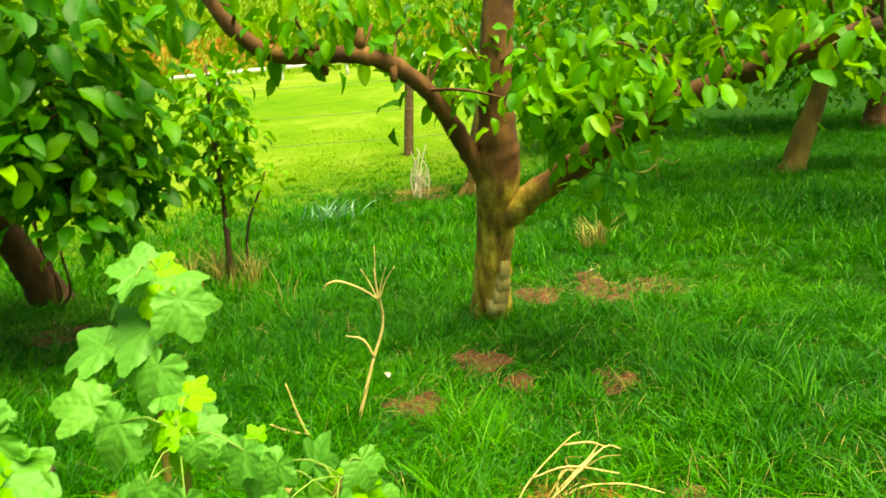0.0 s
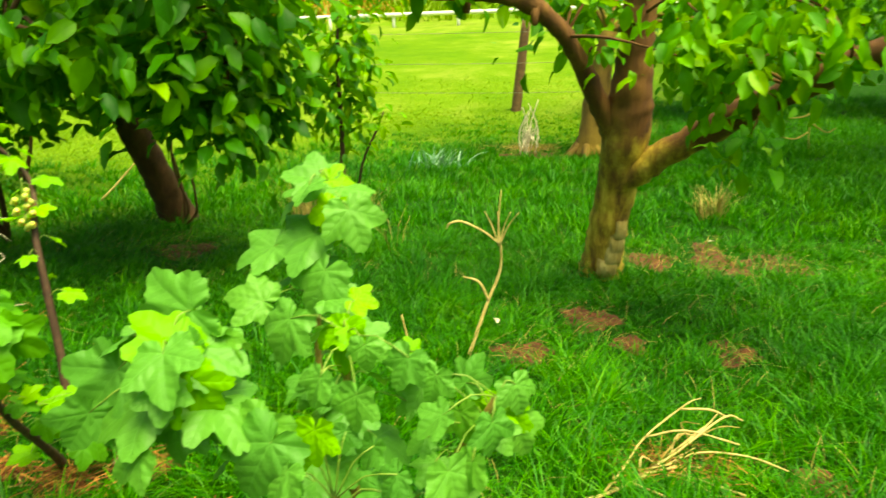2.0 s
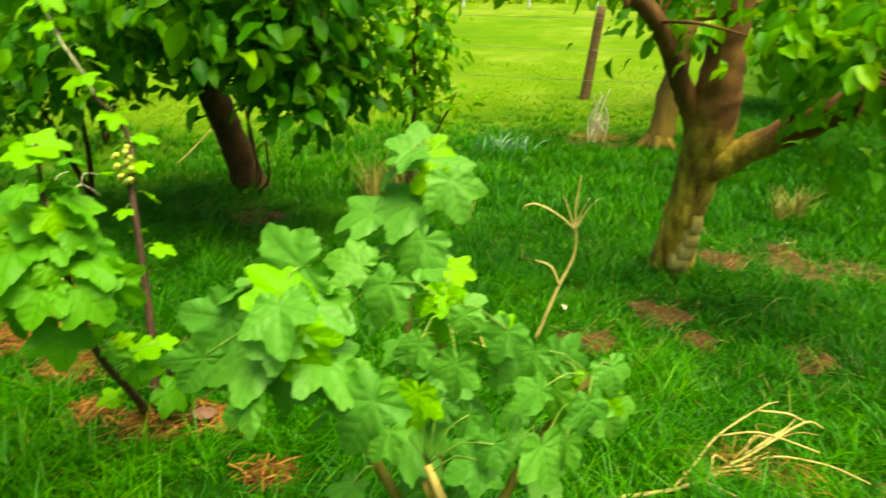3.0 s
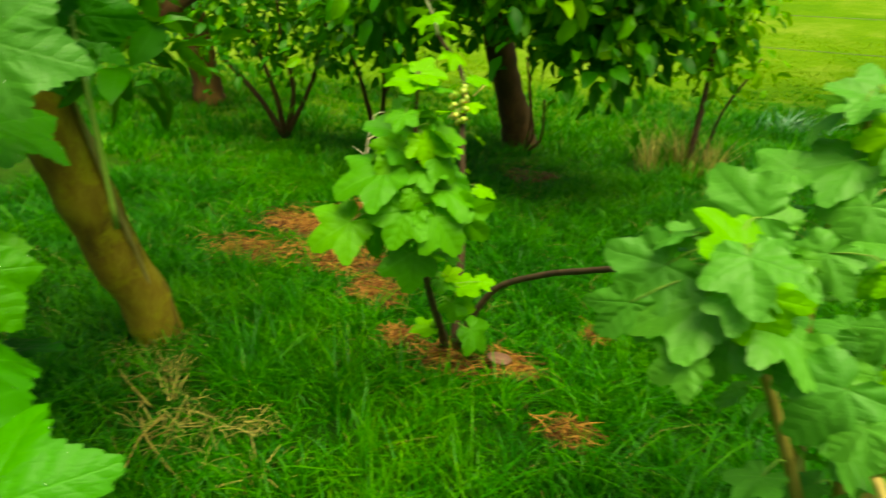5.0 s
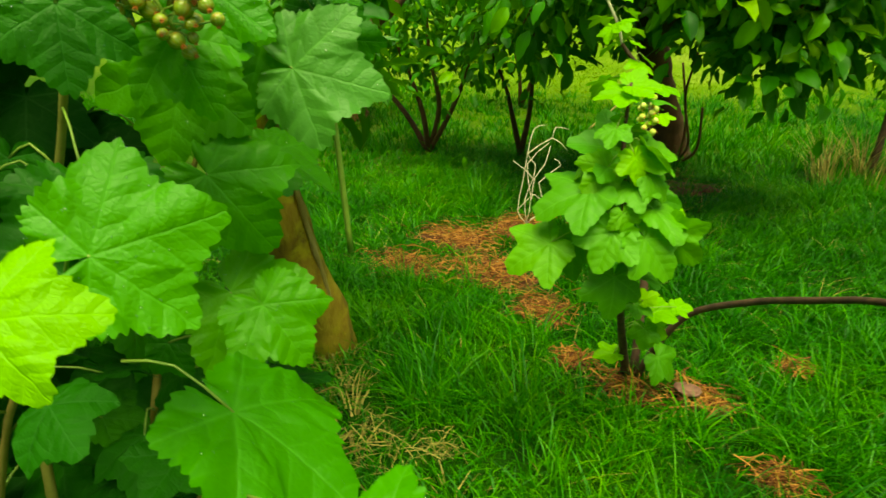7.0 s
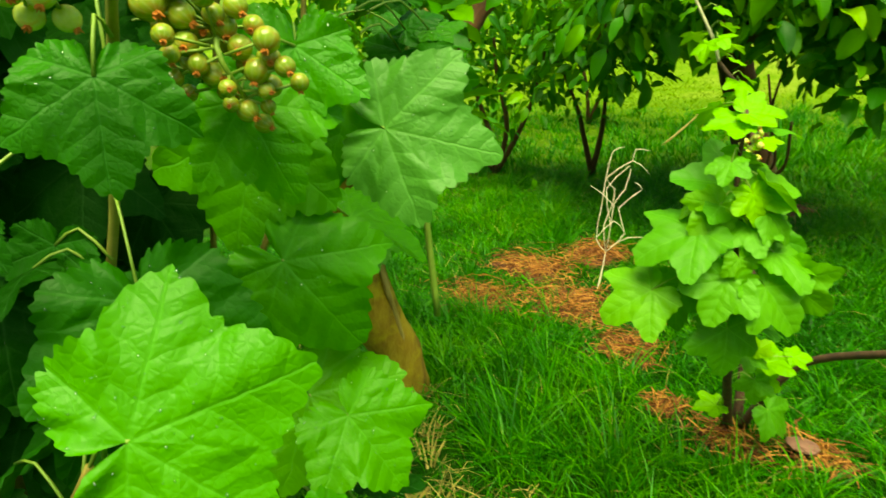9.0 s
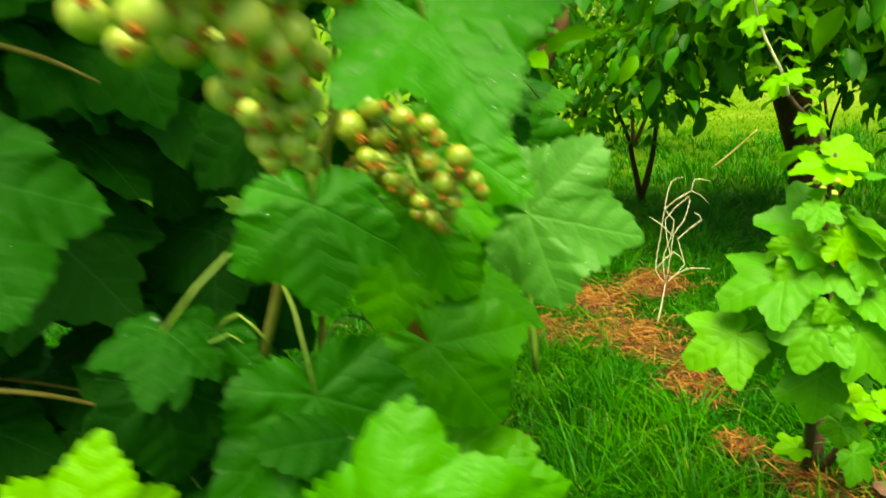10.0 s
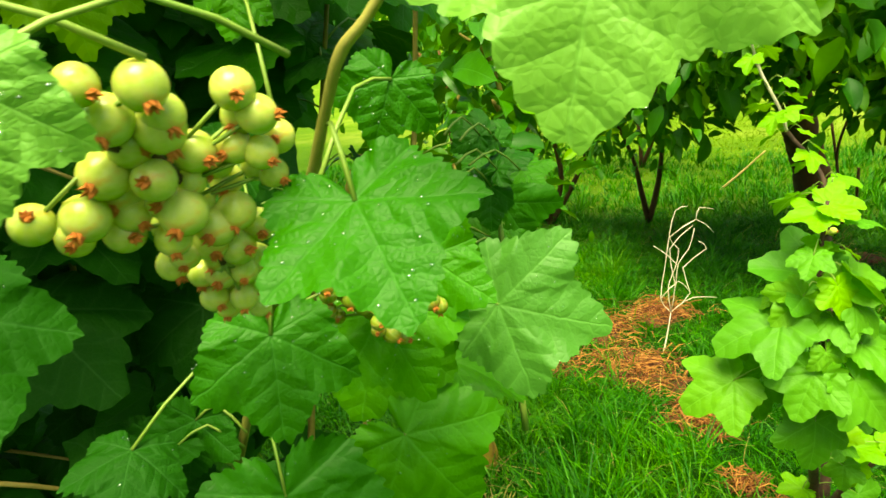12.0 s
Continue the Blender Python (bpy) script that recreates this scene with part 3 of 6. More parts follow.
def twigs(tree, origin_points, clusters, radius, material, seed):
    """Thin twigs from the nearest limb point out to each clump."""
    rng = random.Random(seed)
    for c in clusters:
        o = min(origin_points, key=lambda q: (Vector(q) - Vector(c)).length)
        mid = (Vector(o) + Vector(c)) / 2 + Vector((rng.uniform(-0.04, 0.04), rng.uniform(-0.04, 0.04), rng.uniform(0.0, 0.05)))
        limb("twig", [o, tuple(mid), tuple(c)], [radius, radius * 0.75, radius * 0.35], material, tree, sides=5, steps=3)


def pear_tree():
    tree = empty("pear_tree", (0.216, 2.15, 0.0), "spreading pear tree with mossy forked trunk and reddish limbs", "tree", "orchard trees")
    leader = [(0.216, 2.15, -0.03), (0.225, 2.13, 0.06), (0.233, 2.10, 0.179), (0.251, 2.06, 0.326), (0.259, 2.02, 0.446), (0.264, 1.98, 0.577), (0.266, 1.95, 0.699), (0.270, 1.93, 0.832), (0.285, 1.92, 0.974), (0.306, 1.92, 1.111), (0.352, 1.95, 1.352), (0.36, 2.0, 1.8)]
    limb("trunk", leader, [0.080, 0.068, 0.064, 0.062, 0.070, 0.071, 0.054, 0.050, 0.047, 0.043, 0.032, 0.014], M_PEAR_TRUNK, tree, sides=20, steps=8, rough=0.13, label="trunk with reddish bark and olive moss at its foot")
    left = [(0.239, 2.02, 0.466), (0.188, 1.97, 0.566), (0.128, 1.90, 0.675), (0.063, 1.80, 0.782), (-0.014, 1.74, 0.850), (-0.097, 1.70, 0.884), (-0.209, 1.66, 0.891), (-0.314, 1.62, 0.901), (-0.391, 1.58, 0.964), (-0.446, 1.55, 1.067)]
    limb("limb", left, [0.040, 0.033, 0.028, 0.025, 0.024, 0.023, 0.022, 0.021, 0.019, 0.014], M_PEAR_TRUNK, tree, sides=12, steps=6, rough=0.22)
    right = [(0.255, 2.04, 0.33), (0.30, 2.01, 0.375), (0.379, 1.96, 0.444), (0.477, 1.90, 0.514), (0.571, 1.82, 0.588), (0.647, 1.72, 0.639), (0.718, 1.62, 0.697), (0.798, 1.54, 0.744), (0.866, 1.46, 0.776), (0.921, 1.40, 0.796), (1.033, 1.35, 0.834)]
    limb("limb", right, [0.046, 0.046, 0.042, 0.041, 0.038, 0.034, 0.034, 0.030, 0.028, 0.025, 0.018], M_PEAR_TRUNK, tree, sides=12, steps=6, rough=0.22)
    # torn bark on the trunk
    rng = random.Random(17)
    for z0, z1, a0, a1 in ((0.01, 0.075, -2.0, -1.05), (0.045, 0.12, -1.75, -0.95), (0.09, 0.165, -1.65, -0.95), (0.14, 0.215, -1.55, -1.0)):
        V, F = [], []
        for i in range(5):
            for k in range(9):
                z = z0 + (z1 - z0) * i / 4 + (rng.uniform(-0.006, 0.006) if i in (0, 4) else 0)
                a = a0 + (a1 - a0) * k / 8 + (rng.uniform(-0.06, 0.06) if k in (0, 8) else 0)
                r = 0.079 - 0.045 * z + 0.010 + 0.004 * (1 - i / 4) + rng.uniform(-0.0015, 0.0015) - (0.012 if i in (0, 4) or k in (0, 8) else 0)
                V.append((0.008 + 0.12 * z + r * math.cos(a), -0.01 - 0.28 * z + r * math.sin(a), z))
        for i in range(4):
            for k in range(8):
                F.append((i * 9 + k, i * 9 + k + 1, (i + 1) * 9 + k + 1, (i + 1) * 9 + k))
        place("bark_flake", mesh_from("bark_flake", V, F), M_SCAR, tree, "pale torn bark flake")
    for p in ([(0.70, 1.66, 0.68), (0.679, 1.672, 0.63), (0.655, 1.64, 0.55), (0.654, 1.626, 0.50)], [(0.675, 1.66, 0.60), (0.64, 1.63, 0.58), (0.60, 1.62, 0.575)], [(0.65, 1.635, 0.54), (0.62, 1.625, 0.525), (0.585, 1.62, 0.53)], [(0.66, 1.64, 0.56), (0.69, 1.63, 0.54), (0.71, 1.63, 0.55)]):
        limb("dead_twig", p, [0.002, 0.0017, 0.0013, 0.001][:len(p)], M_TWIG, tree, sides=5, steps=3, label="thin dead twig hanging from the limb")
    # pruned stubs
    for p, d in (((-0.10, 1.69, 0.90), (0.01, 0.0, 0.05)), ((-0.21, 1.65, 0.90), (-0.02, -0.01, 0.045)), ((-0.19, 1.66, 0.885), (0.0, -0.01, -0.045)), ((-0.02, 1.73, 0.86), (0.0, -0.02, -0.05)), ((0.46, 1.88, 0.54), (-0.02, -0.03, 0.03))):
        q = tuple(a + b for a, b in zip(p, d))
        limb("stub", [p, q], [0.016, 0.009], M_BARK, tree, sides=7, steps=2, rough=0.2)
    front = [(0.317, 1.53, 0.724), (0.374, 1.50, 0.746), (0.457, 1.48, 0.771), (0.523, 1.46, 0.721), (0.578, 1.45, 0.735), (0.413, 1.55, 0.634), (0.667, 1.38, 0.769), (0.45, 1.50, 0.70)]
    left_end = [(-0.227, 1.58, 0.957), (-0.290, 1.60, 0.931), (-0.140, 1.66, 0.979), (-0.085, 1.78, 0.944), (-0.40, 1.55, 1.02)]
    middle = [(0.040, 1.85, 0.986), (0.128, 1.88, 0.889), (0.159, 1.88, 0.759), (0.076, 1.95, 0.865), (0.453, 1.60, 0.870), (0.360, 1.60, 0.823), (0.600, 1.70, 0.866), (0.544, 1.72, 0.527)]
    right_end = [(0.751, 1.38, 0.849), (0.822, 1.33, 0.839), (0.911, 1.32, 0.797), (0.985, 1.30, 0.811), (0.95, 1.4, 0.9)]
    # clumps above the view, added for the crown's shade
    above = [(0.1, 1.8, 1.2), (0.4, 1.8, 1.15), (0.7, 1.6, 1.1), (-0.3, 1.6, 1.2), (1.0, 1.4, 1.1), (0.3, 2.2, 1.4), (0.0, 2.1, 1.3), (0.7, 2.1, 1.2), (0.35, 1.6, 1.5)]
    twigs(tree, left + right[3:] + leader[6:], front + left_end + middle + right_end + above, 0.0055, M_BARK, 3)
    crown(tree, front + front + right_end + middle[4:6], 0.11, 0.060, OVAL, M_PEAR, M_PEAR_FAR, 260, 90, 11, droop=0.7)
    crown(tree, left_end + middle, 0.13, 0.060, OVAL, M_PEAR, M_PEAR_FAR, 120, 240, 12, droop=0.6)
    crown(tree, above, 0.36, 0.07, OVAL, M_PEAR, M_PEAR_FAR, 0, 130, 13)


def apple_tree():
    tree = empty("apple_tree", (-1.72, 2.71, 0.0), "old apple tree with dark leaning trunk and dense foliage", "tree", "orchard trees")
    trunk = [(-1.71, 2.74, -0.03), (-1.71, 2.68, 0.10), (-1.71, 2.60, 0.25), (-1.71, 2.50, 0.42), (-1.70, 2.40, 0.60), (-1.57, 2.22, 0.85), (-1.5, 2.1, 1.2)]
    limb("trunk", trunk, [0.090, 0.075, 0.068, 0.066, 0.066, 0.055, 0.03], M_BARK_DARK, tree, sides=16, steps=7, rough=0.18)
    a = [(-1.61, 2.33, 0.62), (-1.35, 2.1, 0.74), (-1.05, 2.0, 0.82), (-0.9, 2.1, 0.86)]
    b = [(-1.60, 2.30, 0.66), (-1.55, 1.95, 0.78), (-1.5, 1.65, 0.85)]
    limb("limb", a, [0.05, 0.035, 0.022, 0.01], M_BARK_DARK, tree, steps=5, rough=0.2)
    limb("limb", b, [0.045, 0.03, 0.014], M_BARK_DARK, tree, steps=5, rough=0.2)
    # suckers by the foot
    for p in ([(-1.62, 2.62, 0.03), (-1.56, 2.56, 0.12), (-1.57, 2.5, 0.32), (-1.5, 2.42, 0.5)], [(-1.63, 2.64, 0.03), (-1.6, 2.6, 0.2), (-1.62, 2.55, 0.45)], [(-1.6, 2.6, 0.02), (-1.52, 2.56, 0.10), (-1.49, 2.5, 0.28)]):
        limb("sucker", p, [0.007, 0.006, 0.0055, 0.004][:len(p)], M_BARK_DARK, tree, sides=6, steps=5)
    lower = [(-1.131, 1.893, 0.654), (-0.974, 1.979, 0.654), (-0.930, 2.077, 0.763), (-1.013, 1.874, 0.545), (-1.097, 1.717, 0.754), (-1.256, 1.673, 0.76), (-1.383, 1.636, 0.80), (-1.442, 1.635, 0.78), (-1.60, 1.577, 0.74), (-1.037, 1.849, 0.791), (-1.134, 1.882, 0.651), (-1.014, 1.920, 0.60), (-0.919, 2.031, 0.617), (-0.95, 2.1, 0.72)]
    back = [(-1.157, 2.079, 0.60), (-0.999, 2.101, 0.63), (-1.361, 2.308, 0.72), (-1.74, 1.883, 0.74), (-1.80, 1.692, 0.62), (-1.66, 1.999, 0.80), (-1.593, 2.127, 0.84), (-1.9, 2.2, 0.7), (-1.85, 2.6, 0.75)]
    upper = [(-1.049, 1.888, 0.892), (-1.037, 1.824, 1.057), (-0.958, 2.026, 1.039), (-1.4, 1.9, 0.95), (-1.6, 1.8, 0.9), (-1.4, 2.3, 1.1), (-1.7, 2.3, 1.2), (-1.2, 1.7, 1.2), (-1.9, 2.0, 1.0)]
    twigs(tree, a + b + trunk[3:], lower + back + upper, 0.009, M_BARK_DARK, 5)
    crown(tree, lower, 0.18, 0.076, OVAL, M_APPLE, M_APPLE_FAR, 280, 560, 21, droop=0.55)
    crown(tree, back, 0.25, 0.078, OVAL, M_APPLE, M_APPLE_FAR, 60, 1000, 22, droop=0.55)
    crown(tree, upper, 0.32, 0.095, OVAL, M_APPLE, M_APPLE_FAR, 0, 1100, 23)


def leaning_tree():
    tree = empty("leaning_fruit_tree", (-1.36, 0.523, 0.0), "young fruit tree with leaning yellow-brown trunk and split bark", "tree", "orchard trees")
    trunk = [(-1.37, 0.54, -0.03), (-1.345, 0.50, 0.10), (-1.336, 0.455, 0.20), (-1.318, 0.385, 0.40), (-1.300, 0.335, 0.55), (-1.28, 0.34, 0.64)]
    limb("trunk", trunk, [0.050, 0.046, 0.046, 0.048, 0.050, 0.030], M_BARK_MOSS, tree, sides=18, steps=8, rough=0.12)
    limb("bark_strip", [(-1.302, 0.495, 0.12), (-1.282, 0.445, 0.28), (-1.268, 0.40, 0.44), (-1.262, 0.375, 0.52)], [0.004, 0.006, 0.006, 0.003], M_SCAR, tree, sides=6, steps=5, rough=0.4, label="pale lifted bark edge")
    br = [(-1.25, 0.36, 0.58), (-1.215, 0.476, 0.606), (-1.220, 0.549, 0.648), (-1.219, 0.609, 0.686), (-1.232, 0.686, 0.762), (-1.26, 0.78, 0.9)]
    limb("limb", br, [0.028, 0.022, 0.019, 0.017, 0.014, 0.008], M_BARK, tree, steps=5, rough=0.2)
    clumps = [(-1.18, 0.42, 0.60), (-1.2, 0.50, 0.70), (-1.24, 0.60, 0.78), (-1.15, 0.40, 0.72), (-1.22, 0.46, 0.80), (-1.3, 0.55, 0.9), (-1.12, 0.36, 0.62), (-1.28, 0.42, 0.95), (-1.35, 0.7, 1.0)]
    twigs(tree, br, clumps, 0.005, M_TWIG, 9)
    crown(tree, clumps, 0.13, 0.065, NARROW, M_APPLE, M_APPLE_FAR, 130, 160, 31, droop=0.1)


def far_tree(name, at, lean, girth, height, clusters, spread, size, count, label, seed, bark=None, roots=False):
    tree = empty(name, at, label, "tree", "orchard trees")
    x, y, z = at
    pts = [(x - lean[0] * 0.05, y - lean[1] * 0.05, z - 0.04), (x + lean[0] * 0.12, y + lean[1] * 0.12, z + 0.12 * height), (x + lean[0] * 0.5, y + lean[1] * 0.5, z + 0.5 * height), (x + lean[0], y + lean[1], z + height)]
    limb("trunk", pts, [girth * 1.35, girth * 1.05, girth * 0.95, girth * 0.6], bark or M_BARK, tree, sides=12, steps=6, rough=0.2)
    if roots:
        for a in (2.6, 3.6, 4.6, 5.6, 0.4):
            limb("root", [(x + girth * 0.7 * math.cos(a), y + girth * 0.7 * math.sin(a), z + 0.10), (x + girth * 1.5 * math.cos(a), y + girth * 1.5 * math.sin(a), z + 0.03), (x + girth * 2.3 * math.cos(a), y + girth * 2.3 * math.sin(a), z - 0.02)], [girth * 0.35, girth * 0.28, girth * 0.12], bark or M_BARK, tree, sides=7, rough=0.2)
    cl = [(x + a, y + b, z + c) for a, b, c in clusters]
    twigs(tree, [pts[2], pts[3]], cl, girth * 0.22, bark or M_BARK, seed)
    crown(tree, cl, spread, size, OVAL, M_APPLE, M_APPLE_FAR, 0, count, seed)
    return tree


def shrub(at, stems, clusters, spread, count, label, seed, size=0.055):
    sh = empty("garden_shrub", at, label, "shrub", "shrubs behind the bushes")
    for s in stems:
        limb("stem", [at] + s, [0.016, 0.012, 0.008, 0.005][:len(s) + 1], M_BARK_DARK, sh, sides=6, steps=4)
    crown(sh, clusters, spread, size, OVAL, M_APPLE, M_APPLE_FAR, 80, int(count * 1.5), seed, droop=0.3)


def make_trees():
    pear_tree()
    apple_tree()
    leaning_tree()
    far_tree("plum_tree", (0.33, 4.9, 0.0), (0.12, 0.0), 0.09, 0.9, [(0.0, 0.1, 1.1), (0.5, 0.0, 1.0), (1.0, -0.2, 0.95), (0.7, 0.3, 1.3), (0.2, 0.3, 1.5), (1.3, 0.2, 1.2), (-0.1, -0.2, 1.3)], 0.5, 0.085, 900, "plum tree with flared mossy foot behind the pear tree", 41, M_BARK_DULL, roots=True)
    # the last six clumps here are unseen, added to shade the grass
    far_tree("plum_tree", (2.70, 4.82, 0.0), (0.27, 0.0), 0.078, 0.85, [(0.2, -0.3, 0.95), (-0.5, -0.2, 1.0), (0.7, -0.2, 0.95), (-0.9, 0.0, 1.15), (0.3, 0.2, 1.3), (1.1, 0.0, 1.2), (-0.3, 0.4, 1.4), (0.5, -0.5, 1.1), (-0.5, -1.0, 1.55), (0.2, -1.4, 1.5), (0.9, -1.2, 1.5), (-0.9, -1.7, 1.5), (-0.1, -2.0, 1.6), (-1.2, -1.0, 1.6)], 0.55, 0.085, 3600, "plum tree with leaning olive-brown trunk in shaded grass", 42, M_BARK_DULL)
    far_tree("plum_tree", (1.9, 7.0, 0.1), (0.1, 0.0), 0.10, 0.9, [(0.0, 0.0, 0.9), (-0.7, 0.0, 1.0), (0.8, 0.0, 0.9), (0.0, 0.2, 1.4), (1.4, 0.0, 1.2), (-0.5, 0.2, 1.5), (2.0, 0.0, 0.8), (2.4, 0.1, 1.4)], 0.6, 0.10, 3200, "dense dark fruit tree further back in the orchard", 43)
    far_tree("plum_tree", (4.6, 6.8, 0.1), (0.1, 0.0), 0.10, 0.9, [(0.0, 0.0, 0.8), (-0.7, 0.0, 0.9), (0.8, 0.0, 0.8), (0.0, 0.2, 1.4), (1.2, 0.0, 1.2), (-0.5, 0.2, 1.5)], 0.6, 0.10, 2600, "dense dark fruit tree further back in the orchard", 44)
    far_tree("apple_tree", (-3.77, 2.46, 0.0), (0.0, -0.1), 0.085, 0.7, [(0.0, -0.2, 0.75), (0.4, 0.0, 0.8), (-0.5, -0.1, 0.8), (0.1, 0.2, 1.2), (-0.3, -0.4, 1.0), (0.5, -0.4, 1.0), (-0.8, 0.3, 1.2)], 0.4, 0.085, 1600, "shaded apple tree with short brown trunk behind the shrubs", 45, M_BARK)
    shrub((-2.66, 2.06, 0.0), [[(-2.56, 1.93, 0.22), (-2.60, 1.86, 0.45), (-2.7, 1.8, 0.7)], [(-2.5, 1.98, 0.25), (-2.48, 1.9, 0.5), (-2.5, 1.9, 0.8)], [(-2.45, 2.0, 0.22), (-2.30, 1.95, 0.42), (-2.2, 1.9, 0.6)], [(-2.7, 1.95, 0.2), (-2.85, 1.85, 0.4)]],
          [(-2.60, 1.86, 0.50), (-2.5, 1.9, 0.6), (-2.3, 1.95, 0.5), (-2.75, 1.8, 0.55), (-2.6, 1.85, 0.8), (-2.35, 1.9, 0.75), (-2.85, 1.85, 0.7), (-2.5, 1.9, 1.0)], 0.26, 650, "multi-stemmed dark green shrub with thin bare lower stems", 51)
    shrub((-2.30, 2.34, 0.0), [[(-2.2, 2.15, 0.2), (-2.15, 2.03, 0.36), (-2.22, 1.98, 0.55)], [(-2.12, 2.16, 0.22), (-2.0, 2.02, 0.4), (-1.95, 1.95, 0.6)]],
          [(-2.22, 1.98, 0.58), (-2.05, 1.98, 0.6), (-2.1, 2.0, 0.8), (-1.95, 1.95, 0.62), (-2.3, 2.1, 0.75)], 0.24, 450, "dark green shrub on two thin slanting stems", 52)
    shrub((-3.3, 3.6, 0.0), [[(-3.25, 3.5, 0.3), (-3.3, 3.4, 0.6)], [(-3.1, 3.5, 0.3), (-3.0, 3.4, 0.6)]], [(-3.3, 3.4, 0.7), (-3.0, 3.4, 0.7), (-3.2, 3.4, 1.0), (-3.6, 3.4, 0.9), (-2.7, 3.5, 0.9)], 0.35, 600, "dark green shrub in the shade of the orchard", 53)
    sap = empty("sapling", (-0.93, 2.79, 0.0), "slender leafy sapling among dry grass stems", "sapling")
    st = [(-0.93, 2.79, -0.02), (-0.898, 2.75, 0.159), (-0.883, 2.75, 0.413), (-0.884, 2.75, 0.707), (-0.866, 2.75, 0.98)]
    limb("stem", st, [0.016, 0.014, 0.011, 0.009, 0.004], M_STEM, sap, sides=7, rough=0.2)
    crown(sap, [(-0.88, 2.75, 0.45), (-0.89, 2.74, 0.55), (-0.86, 2.75, 0.65), (-0.9, 2.75, 0.75), (-0.86, 2.74, 0.83), (-0.87, 2.75, 0.92), (-0.82, 2.74, 0.7)], 0.15, 0.062, OVAL, M_APPLE, M_APPLE_FAR, 290, 120, 61, droop=0.4)
    sp = empty("sapling", (-0.90, 2.95, 0.0), "small thin sapling with a few pale leaves", "sapling")
    limb("stem", [(-0.90, 2.95, -0.01), (-0.84, 2.90, 0.254), (-0.76, 2.90, 0.42), (-0.725, 2.90, 0.50)], [0.007, 0.006, 0.005, 0.003], M_STEM, sp, sides=6)
    crown(sp, [(-0.76, 2.9, 0.42), (-0.72, 2.9, 0.5), (-0.79, 2.9, 0.47)], 0.11, 0.05, OVAL, M_PEAR, M_PEAR_FAR, 34, 0, 62, droop=0.2)


make_trees()

# ---------- currant bushes ----------
CURRANT = [currant_leaf_mesh(s, 8, 200, droop=0.06 + 0.045 * s) for s in range(8)]
CURRANT_LOW = [currant_leaf_mesh(s + 30, 3, 66, droop=0.15 + 0.06 * s, teeth=22) for s in range(5)]
CURRANT_DEEP = [currant_leaf_mesh(s + 60, 5, 112, droop=0.04 + 0.05 * s, deep=0.07, teeth=24) for s in range(8)]


